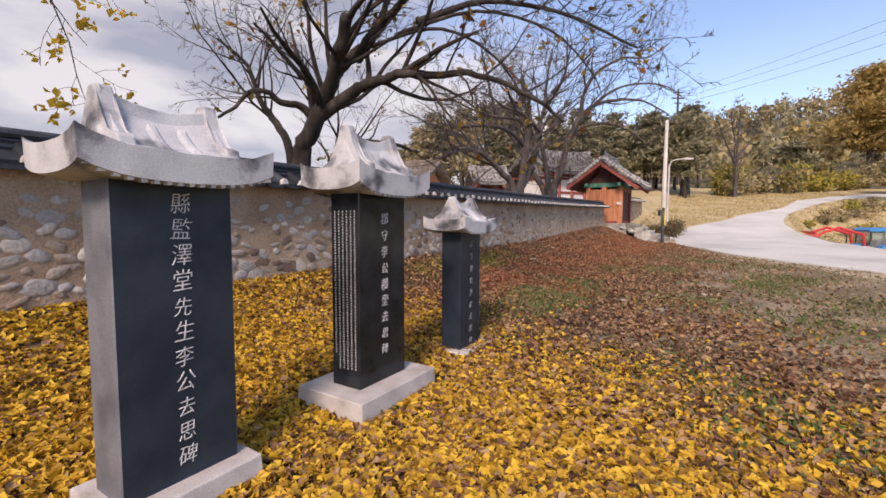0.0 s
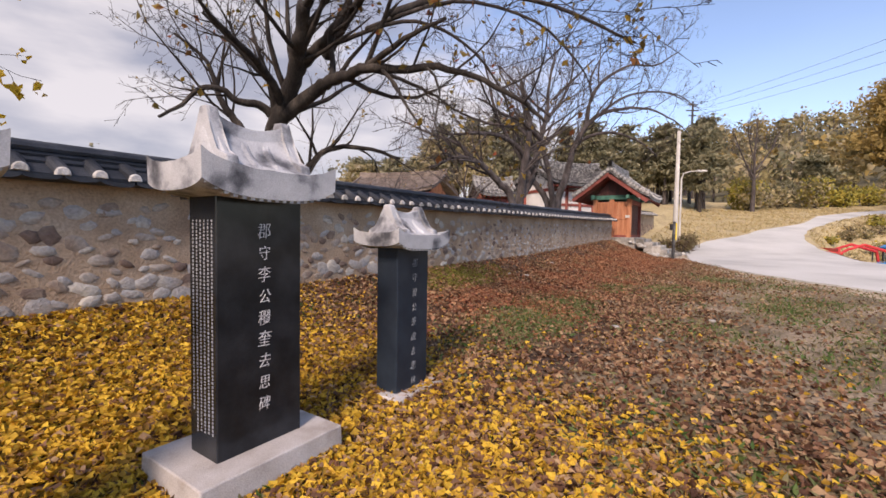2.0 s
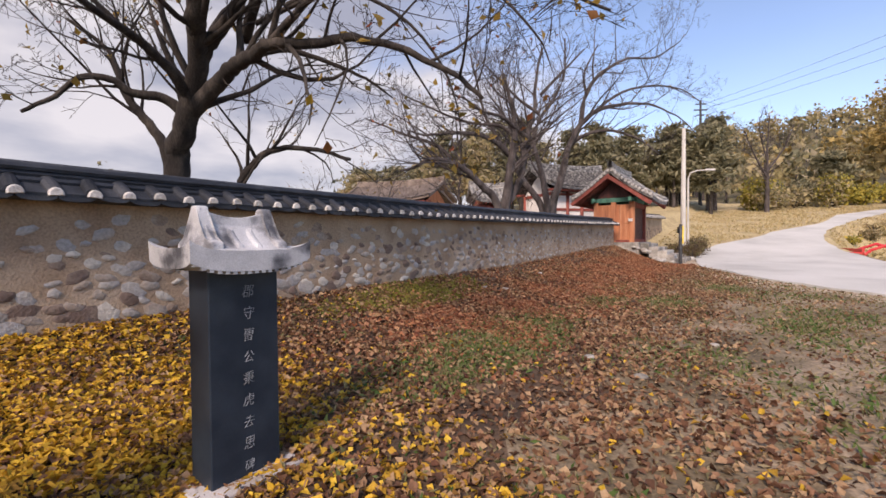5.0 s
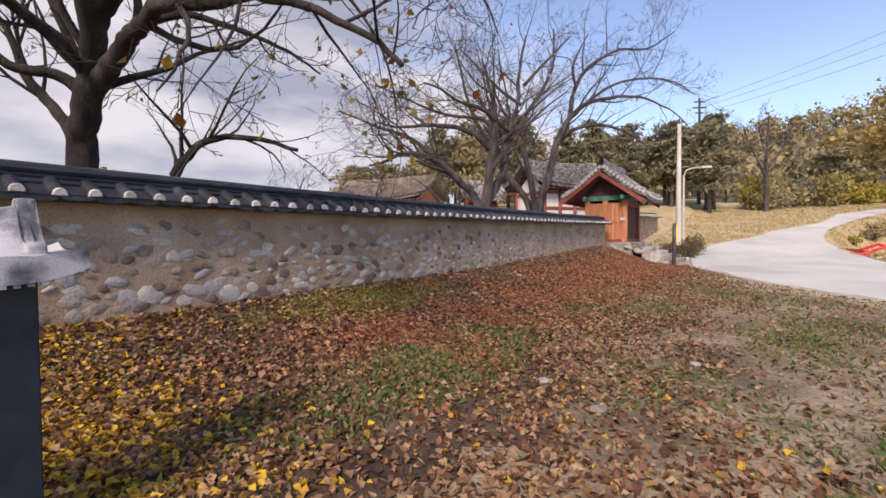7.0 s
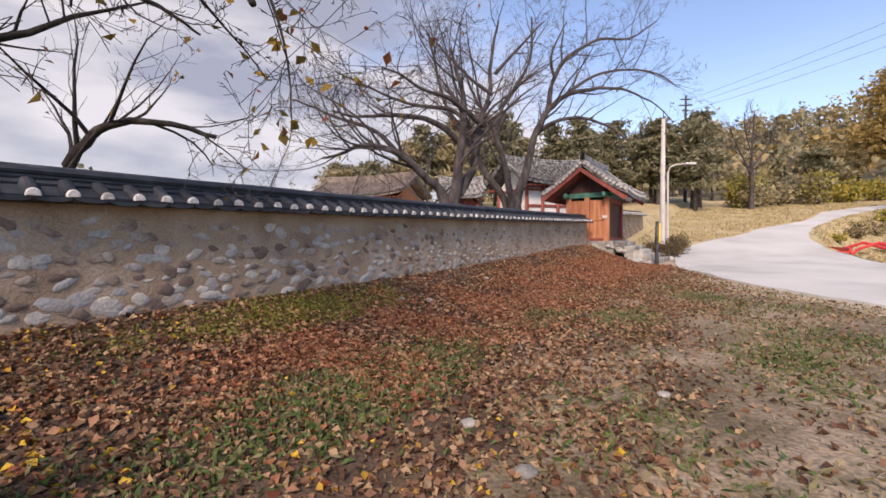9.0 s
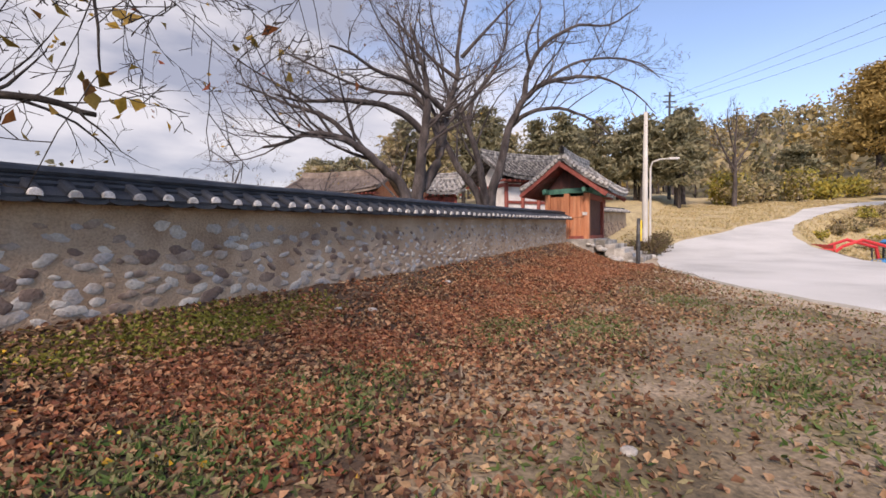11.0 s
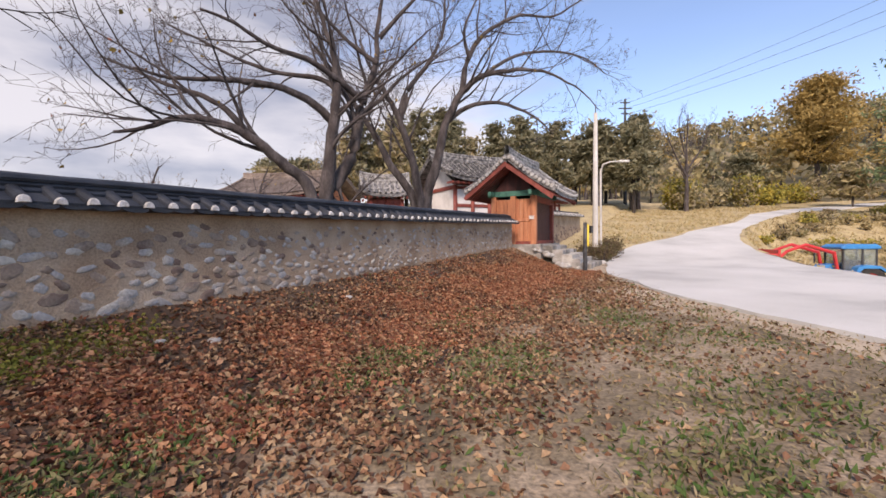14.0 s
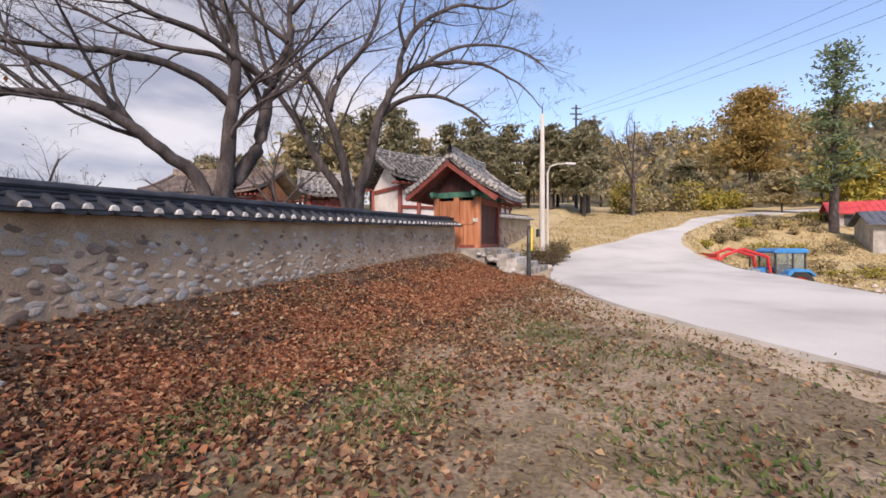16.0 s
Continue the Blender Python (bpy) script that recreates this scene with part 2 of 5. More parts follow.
M_GLASS = bpy.data.materials.new("cab_glass")
M_GLASS.use_nodes = True
_g = M_GLASS.node_tree.nodes["Principled BSDF"]
_g.inputs["Base Color"].default_value, _g.inputs["Roughness"].default_value, _g.inputs["Transmission Weight"].default_value = (0.75, 0.85, 0.9, 1), 0.03, 0.9

L_YELLOW = leaf_material("fallen_ginkgo_leaf", [(0.26, 0.14, 0.028), (0.60, 0.37, 0.035), (0.74, 0.49, 0.06), (0.58, 0.34, 0.04), (0.20, 0.10, 0.03)])
L_BROWN = leaf_material("fallen_brown_leaf", [(0.07, 0.033, 0.020), (0.16, 0.078, 0.045), (0.28, 0.15, 0.085), (0.46, 0.31, 0.175), (0.12, 0.050, 0.030)])
L_RED = leaf_material("fallen_red_brown_leaf", [(0.085, 0.028, 0.020), (0.23, 0.078, 0.040), (0.38, 0.155, 0.075), (0.50, 0.28, 0.155), (0.16, 0.050, 0.030)])
L_GRASS = leaf_material("lawn_grass_blade", [(0.05, 0.10, 0.022), (0.09, 0.145, 0.038), (0.17, 0.16, 0.07), (0.27, 0.23, 0.12)])
L_MOSS = leaf_material("olive_moss", [(0.09, 0.10, 0.02), (0.17, 0.18, 0.03), (0.26, 0.24, 0.045), (0.13, 0.10, 0.03)])
L_STRAW = leaf_material("dry_grass_blade", [(0.24, 0.18, 0.095), (0.36, 0.29, 0.17), (0.17, 0.15, 0.07), (0.30, 0.23, 0.13)])
L_HAY = leaf_material("pale_hay_blade", [(0.42, 0.33, 0.17), (0.54, 0.44, 0.25), (0.33, 0.28, 0.13), (0.47, 0.36, 0.19)])
L_TWIGLEAF = leaf_material("last_autumn_leaf", [(0.42, 0.26, 0.03), (0.30, 0.20, 0.05), (0.15, 0.12, 0.03), (0.30, 0.08, 0.035)], through_light=0.4)
L_GINKGO = leaf_material("yellow_ginkgo_foliage", [(0.60, 0.38, 0.03), (0.72, 0.48, 0.05)], through_light=0.4)
L_PINE = leaf_material("pine_needles", [(0.12, 0.125, 0.078), (0.22, 0.21, 0.125), (0.33, 0.295, 0.185)], through_light=0.3)
L_GOLDPINE = leaf_material("golden_pine_needles", [(0.24, 0.17, 0.06), (0.38, 0.27, 0.09), (0.50, 0.36, 0.13)], through_light=0.35)
L_GREENPINE = leaf_material("fresh_pine_needles", [(0.09, 0.14, 0.075), (0.16, 0.22, 0.11), (0.24, 0.30, 0.15)], through_light=0.35)
# autumn tints with the far hill's haze put into the colour, paler and greyer
L_WOODS = leaf_material("autumn_wood_foliage", [(0.21, 0.19, 0.10), (0.36, 0.31, 0.15), (0.46, 0.37, 0.20), (0.38, 0.34, 0.26)], through_light=0.35)
L_SHRUB = leaf_material("yellow_green_shrub", [(0.19, 0.19, 0.045), (0.34, 0.30, 0.06), (0.48, 0.37, 0.07)], through_light=0.2)
L_BROWNSHRUB = leaf_material("brown_clipped_shrub", [(0.075, 0.052, 0.03), (0.15, 0.10, 0.055), (0.12, 0.12, 0.04)], through_light=0.1)

# ---- geometry helpers ----
U, N, P0 = Vector((0.535, 0.845, 0)), Vector((0.845, -0.535, 0)), Vector((-2.7, 5.0, 0))
WALL_ANGLE = math.degrees(math.atan2(0.845, 0.535))
WALL_FRAME = pose(P0.x, P0.y, 0, 0, 0, WALL_ANGLE)      # local x along the wall, -y towards the lawn


def W(s, q, z=0.0):
    """World point s metres along the wall and q metres out from it."""
    return P0 + U * s + N * q + Vector((0, 0, z))


def ease(a, b, v):
    k = min(1.0, max(0.0, (v - a) / (b - a)))
    return k * k * (3 - 2 * k)


ROAD_LEFT = [(10.9, -30), (11.0, 4), (10.5, 12.3), (10.45, 15.3), (11.2, 20.3), (13.0, 24.2), (15.3, 27.6), (17.0, 29.4), (21.5, 32.4), (23.9, 34.8), (31.2, 39.6), (34.1, 42.4), (38.3, 46.6), (46, 51), (62, 56.8)]
ROAD_RIGHT = [(15, -30), (15.5, 4), (16.3, 11), (17.2, 15.2), (18.9, 18.8), (20.6, 22.5), (22.1, 26.8), (24.3, 30.5), (28.4, 35.4), (35, 41), (41.3, 45.7), (50, 49.5), (64, 54.8)]


def along(line, y):
    for (xa, ya), (xb, yb) in zip(line, line[1:]):
        if y <= yb:
            return xa + (xb - xa) * (y - ya) / (yb - ya)
    return line[-1][0] + (y - line[-1][1]) * 2.2


def ground(x, y):
    """Height of the ground without the road."""
    rx, ry = x - P0.x, y - P0.y
    s, q = rx * U.x + ry * U.y, rx * N.x + ry * N.y
    z = 0.10 + 0.011 * min(24, max(-8, s))
    hump = math.exp(-max(q, 0.0) / 1.25) if q < 12 else 0
    if q < -0.3:
        hump = 1.0
    z += 0.64 * hump * (1 - ease(22, 27, s) * (1 if q > -0.3 else 0.3))
    z += 0.25 * ease(9, 20, s) * ease(2.2, 0.2, q)
    d = 0.167 * (x - 5.4) + 0.986 * (y - 7.1)
    z += 0.128 * (math.hypot(max(0.0, d - 17), 1.5) - 1.5 if d > 17 else 0) * (1 if d < 70 else 70 / d)
    xr = along(ROAD_RIGHT, y)
    z -= 2.15 * ease(0.2, 2.6, x - xr) * (1 - ease(30, 45, y)) * (1 - 0.6 * ease(14, 40, x - xr))
    far = math.hypot(x - 5, y - 10)
    z += 0.03 * noise.noise((x * 0.8, y * 0.8, 0)) * ease(1.0, 3.0, abs(q)) + 0.012 * noise.noise((x * 3.1, y * 3.1, 2))
    if y > 40:
        z += (0.25 * max(0, far - 75) * ease(40, 90, y) * (0.10 + 0.90 * ease(25, 130, x)) * (1 - ease(200, 330, far) * 0.7)
              + 3.0 * ease(60, 130, far) * noise.noise((x * 0.02, y * 0.02, 5)))
    return z


def on_road(x, y, grow=0.0):
    return along(ROAD_LEFT, y) - grow < x < along(ROAD_RIGHT, y) + grow and -30 < y < 57


def mesh_object(name, verts, faces, mat, parent=None, smooth=False):
    me = bpy.data.meshes.new(name)
    me.from_pydata([tuple(v) for v in verts], [], faces)
    for m in (mat if isinstance(mat, (list, tuple)) else [mat]):
        me.materials.append(m)
    if smooth:
        me.polygons.foreach_set("use_smooth", [True] * len(me.polygons))
    me.update()
    ob = new(name, me)
    if parent:
        ob.parent = parent
    return ob


def from_bm(name, bm, mat, parent=None, smooth=False, bevel=0.0, m=None):
    if bevel:
        bmesh.ops.bevel(bm, geom=list(bm.edges), offset=bevel, segments=2, affect="EDGES", profile=0.5)
    bmesh.ops.recalc_face_normals(bm, faces=list(bm.faces))
    me = bpy.data.meshes.new(name)
    bm.to_mesh(me)
    bm.free()
    for k in (mat if isinstance(mat, (list, tuple)) else [mat]):
        me.materials.append(k)
    if smooth:
        me.polygons.foreach_set("use_smooth", [True] * len(me.polygons))
    ob = new(name, me)
    if parent:
        ob.parent = parent
    if m is not None:
        ob.matrix_local = m
    return ob


def add_box(bm, x0, x1, y0, y1, z0, z1, m=None):
    vs = [bm.verts.new((x, y, z)) for z in (z0, z1) for x, y in ((x0, y0), (x1, y0), (x1, y1), (x0, y1))]
    for f in ((3, 2, 1, 0), (4, 5, 6, 7), (0, 1, 5, 4), (1, 2, 6, 5), (2, 3, 7, 6), (3, 0, 4, 7)):
        bm.faces.new([vs[i] for i in f])
    if m is not None:
        bmesh.ops.transform(bm, matrix=m, verts=vs)
    return vs


def box_part(name, x0, x1, y0, y1, z0, z1, mat, parent=None, bevel=0.01, m=None):
    bm = bmesh.new()
    add_box(bm, x0, x1, y0, y1, z0, z1)
    return from_bm(name, bm, mat, parent, bevel=bevel, m=m)


def prism(name, outline, a, b, axis, mat, parent=None, bevel=0.0):
    """Extrudes a 2D outline: axis 'x' gives outline (y, z) from x=a to b; axis 'y' gives outline (x, z)."""
    bm = bmesh.new()
    make = (lambda k, p: (k, p[0], p[1])) if axis == "x" else (lambda k, p: (p[0], k, p[1]))
    A, B = [bm.verts.new(make(a, p)) for p in outline], [bm.verts.new(make(b, p)) for p in outline]
    bm.faces.new(A), bm.faces.new(B)
    for i in range(len(A)):
        j = (i + 1) % len(A)
        bm.faces.new((A[i], A[j], B[j], B[i]))
    return from_bm(name, bm, mat, parent, bevel=bevel)


def tube(verts, faces, pts, radii, sides):
    """Appends a tapered tube along pts."""
    base = len(verts)
    for i, p in enumerate(pts):
        d = (pts[min(i + 1, len(pts) - 1)] - pts[max(i - 1, 0)]).normalized()
        a = d.cross(Vector((0.31, 0.17, 0.93)))
        if a.length < 0.05:
            a = d.cross(Vector((1, 0, 0)))
        a.normalize()
        b = d.cross(a)
        for k in range(sides):
            t = 2 * math.pi * k / sides
            verts.append(p + (a * math.cos(t) + b * math.sin(t)) * radii[i])
    for i in range(len(pts) - 1):
        for k in range(sides):
            j = (k + 1) % sides
            faces.append((base + i * sides + k, base + i * sides + j, base + (i + 1) * sides + j, base + (i + 1) * sides + k))
    faces.append(tuple(base + (len(pts) - 1) * sides + k for k in range(sides)))


def leaf_mesh(name, centres, size, mat, rng, flat=0.35, long=1.3, parent=None, curl=0.25, up=None):
    """Many folded leaves in one mesh, each with its own random value."""
    n = len(centres)
    c = np.asarray(centres, float).reshape(-1, 3)
    ax = rng.normal(size=(n, 3))
    if flat is not None:
        ax[:, 2] *= flat
    ax /= np.linalg.norm(ax, axis=1)[:, None] + 1e-9
    other = rng.normal(size=(n, 3))
    if flat is not None:
        other[:, 2] *= flat
    nrm = np.cross(ax, other)
    nrm /= np.linalg.norm(nrm, axis=1)[:, None] + 1e-9
    if flat is not None:
        nrm *= np.where(nrm[:, 2:3] < 0, -1, 1)
    side = np.cross(nrm, ax)
    sz = size * rng.uniform(0.6, 1.35, (n, 1))
    v = np.empty((n, 4, 3))
    v[:, 0] = c - ax * sz * long * 0.5
    v[:, 1] = c - side * sz * 0.46 + nrm * sz * curl + ax * sz * 0.06
    v[:, 2] = c + ax * sz * long * 0.5
    v[:, 3] = c + side * sz * 0.46 + nrm * sz * curl + ax * sz * 0.06
    me = bpy.data.meshes.new(name)
    me.vertices.add(n * 4)
    me.vertices.foreach_set("co", v.ravel())
    quad = np.array([[0, 2, 1], [0, 3, 2]])
    idx = (np.arange(n)[:, None, None] * 4 + quad[None]).reshape(-1)
    me.loops.add(len(idx))
    me.loops.foreach_set("vertex_index", idx)
    me.polygons.add(n * 2)
    me.polygons.foreach_set("loop_start", np.arange(0, n * 6, 3))
    me.update(calc_edges=True)
    at = me.attributes.new("leaf_random", "FLOAT", "POINT")
    at.data.foreach_set("value", np.repeat(rng.uniform(0, 1, n), 4))
    me.materials.append(mat)
    ob = new(name, me)
    if parent:
        ob.parent = parent
    return ob

# ---- ground and road ----
def spaced(lo, hi, inner_lo, inner_hi, step, grow):
    out, v, k = [], inner_lo, step
    while v < inner_hi:
        out.append(v)
        v += step
    while v < hi:
        out.append(v)
        k *= grow
        v += k
    out.append(hi)
    v, k = inner_lo, step
    low = []
    while True:
        k *= grow
        v -= k
        if v <= lo:
            break
        low.append(v)
    return [lo] + low[::-1] + out


def build_ground():
    xs, ys = spaced(-900, 900, -9, 30, 0.36, 1.10), spaced(-600, 1400, -4, 46, 0.42, 1.10)
    verts, faces, mats = [], [], []
    for y in ys:
        for x in xs:
            z = ground(x, y)
            if on_road(x, y, -0.25):
                z -= 0.12
            verts.append((x, y, z))
    w = len(xs)
    for j in range(len(ys) - 1):
        for i in range(w - 1):
            faces.append((j * w + i, j * w + i + 1, (j + 1) * w + i + 1, (j + 1) * w + i))
            x, y = (xs[i] + xs[i + 1]) / 2, (ys[j] + ys[j + 1]) / 2
            rx, ry = x - P0.x, y - P0.y
            s, q = rx * U.x + ry * U.y, rx * N.x + ry * N.y
            edge = 0.9 * noise.noise((x * 0.5, y * 0.5, 8))
            k = 0
            if math.hypot(x - 5, y - 10) > 78 + 8 * edge:
                k = 2
            elif (s > 27 + edge and y > 26) or x > along(ROAD_RIGHT, y) + 0.8 + edge:
                k = 1
            if k == 0 and s < 20.5 and -9 < q < 3.3 + 1.6 * (1 - ease(0, 6, s)) + edge:
                k = 3
            if k == 0 and -20 < y < 24 and 0 < along(ROAD_LEFT, y) - x < 0.75 + 0.5 * edge + 1.3 * ease(13, 17, y) * ease(23, 19, y):
                k = 4
            mats.append(k)
    ob = mesh_object("ground", verts, faces, [M_GROUND, M_MEADOW, M_HILL, M_LITTER, M_SAND], smooth=True)
    ob.data.polygons.foreach_set("material_index", mats)
    tagged(ob, "dry leaf-strewn lawn and soil rising to wooded hills", "ground", kind="structure")


build_ground()


def build_road():
    ys = list(np.arange(-30, 57, 0.5))
    cols, verts, faces = 13, [], []
    for y in ys:
        xl, xr = along(ROAD_LEFT, y), along(ROAD_RIGHT, y)
        xl += 0.16 * noise.noise((y * 0.7, 0, 3)) + 0.05 * noise.noise((y * 3, 0, 3))
        xr += 0.2 * noise.noise((y * 0.6, 4, 3))
        for i in range(cols):
            x = xl + (xr - xl) * i / (cols - 1)
            xe = min(x, along(ROAD_RIGHT, y))
            z = ground(xe, y) + 0.035
            if i in (0, cols - 1):
                z -= 0.14
            elif i in (1, cols - 2):
                x = xl + 0.04 if i == 1 else xr - 0.04
            verts.append((x, y, z))
    for j in range(len(ys) - 1):
        for i in range(cols - 1):
            faces.append((j * cols + i, j * cols + i + 1, (j + 1) * cols + i + 1, (j + 1) * cols + i))
    tagged(mesh_object("road", verts, faces, M_ROAD), "pale worn concrete lane climbing past the compound", "road", kind="structure")


build_road()

# ---- the stone wall with its tile coping ----
def cap_z(s):
    return 1.985 + 0.004 * s + 0.0004 * s * abs(s)


WALL_A, WALL_B = -11.0, 21.0


def build_wall():
    verts, faces = [], []
    steps = list(np.arange(WALL_A, WALL_B + 0.01, 0.5))
    for s in steps:
        for q, z in ((0.0, 0.1), (0.0, cap_z(s) - 0.07), (-0.45, cap_z(s) - 0.07), (-0.45, 0.1)):
            verts.append(W(s, q, z))
    for i in range(len(steps) - 1):
        a, b = i * 4, i * 4 + 4
        for k in range(4):
            j = (k + 1) % 4
            faces.append((a + k, b + k, b + j, a + j))
    faces += [(0, 1, 2, 3), tuple(len(verts) - 4 + k for k in (3, 2, 1, 0))]
    wall = mesh_object("wall_stone", verts, faces, M_PLASTER)
    return tagged(wall, "tan earth-mortar wall set with rounded field stones", "wall", kind="structure")


WALL = build_wall()


def ring_loft(rings):
    """Closed strip between rings of equal length, first to last."""
    n, faces = len(rings[0]), []
    for i in range(len(rings) - 1):
        for k in range(n):
            j = (k + 1) % n
            faces.append((i * n + k, i * n + j, (i + 1) * n + j, (i + 1) * n + k))
    faces += [tuple(range(n))[::-1], tuple((len(rings) - 1) * n + k for k in range(n))]
    return [p for r in rings for p in r], faces


def build_coping():
    rings = []
    for s in np.arange(WALL_A, WALL_B + 0.11, 0.5):
        c = cap_z(s) + 0.008 * noise.noise((s * 0.9, 0, 0))
        rings.append([W(s, q, c + z) for q, z in ((0.0, -0.075), (0.19, -0.055), (0.20, -0.015), (-0.10, 0.13), (-0.35, 0.13), (-0.65, -0.015), (-0.64, -0.055), (-0.45, -0.075))])
    roof = mesh_object("wall_roof", *ring_loft(rings), M_TILE)
    tagged(roof, "dark blue-grey tiled coping with white mortar ends", "wall roof", kind="structure")
    for a, b, lo, hi in ((-0.005, -0.445, 0.075, 0.135), (-0.045, -0.405, 0.137, 0.192), (-0.030, -0.42, 0.194, 0.25)):
        rings = []
        for s in np.arange(WALL_A, WALL_B + 0.11, 0.5):
            c = cap_z(s) + 0.010 * noise.noise((s * 0.7, hi, 0))
            rings.append([W(s, q, c + z) for q, z in ((a, lo), (a + 0.012, (lo + hi) / 2), (a, hi), (b, hi), (b, lo))])
        mesh_object("ridge_course", *ring_loft(rings), M_TILE, roof)
    rings = []
    for s in np.arange(WALL_A, WALL_B + 0.11, 0.5):
        c = cap_z(s) + 0.012 * noise.noise((s * 0.8, 7, 0)) + 0.25
        rings.append([W(s, -0.225 + 0.085 * math.cos(t), c + 0.055 * math.sin(t)) for t in np.linspace(0, math.pi, 7)])
    mesh_object("ridge_cover", *ring_loft(rings), M_TILE, roof, smooth=True)
    # cover tiles and their white plugs share two meshes
    r, n = 0.066, 7
    arc = [(r * math.cos(t), r * math.sin(t)) for t in np.linspace(0, math.pi, n)]
    verts, faces = ring_loft([[Vector((x, y, z + dz)) for x, z in arc] for y, dz in ((-0.215, -0.02), (0.12, 0.14))])
    me_tile = bpy.data.meshes.new("cover_tile")
    me_tile.from_pydata(verts, [], faces)
    me_tile.materials.append(M_TILE)
    r2 = 0.058
    arc2 = [(r2 * math.cos(t), r2 * 1.05 * math.sin(t) - 0.012) for t in np.linspace(-0.25, math.pi + 0.25, 9)]
    verts, faces = ring_loft([[Vector((x * k, y, z * k)) for x, z in arc2] for y, k in ((-0.20, 1), (-0.228, 0.97), (-0.240, 0.78))])
    me_plug = bpy.data.meshes.new("mortar_plug")
    me_plug.from_pydata(verts, [], faces)
    me_plug.materials.append(M_LIME)
    # the hanging lip of the pan tile between two plugs
    lip = [(0.135 * t, -0.050 - 0.032 * math.sqrt(max(0, 1 - t * t))) for t in np.linspace(-1, 1, 9)]
    ring = lip + [(x, z + 0.04) for x, z in lip[::-1]]
    verts, faces = ring_loft([[Vector((x, y, z)) for x, z in ring] for y in (-0.225, -0.18)])
    me_lip = bpy.data.meshes.new("pan_tile_lip")
    me_lip.from_pydata(verts, [], faces)
    me_lip.materials.append(M_TILE)
    rng = random.Random(4)
    k = 0
    s = 0.03 - 0.272 * 40
    while s < WALL_B:
        for data, off in ((me_tile, 0), (me_plug, 0), (me_lip, 0.136)):
            ob = new(data.name, data)
            ob.parent = roof
            w = W(s + off, 0, cap_z(s) + rng.uniform(-0.006, 0.006))
            ob.matrix_basis = pose(w.x, w.y, w.z, rng.uniform(-2, 2), rng.uniform(-5, 5), WALL_ANGLE + rng.uniform(-2, 2))
        s += 0.272


build_coping()

# ---- memorial steles ----
def text_mesh(name, body, size, mat, parent, m):
    cu = bpy.data.curves.new(name, "FONT")
    cu.body, cu.size, cu.extrude = body, size, 0.0025
    cu.align_x, cu.shear, cu.offset, cu.resolution_u = "CENTER", 0.14, -0.0012, 3
    tmp = bpy.data.objects.new(name, cu)
    scene.collection.objects.link(tmp)
    me = bpy.data.meshes.new_from_object(tmp.evaluated_get(bpy.context.evaluated_depsgraph_get()))
    bpy.data.objects.remove(tmp)
    me.materials.clear()
    me.materials.append(mat)
    ob = new(name, me)
    ob.parent = parent
    ob.matrix_local = m
    return ob


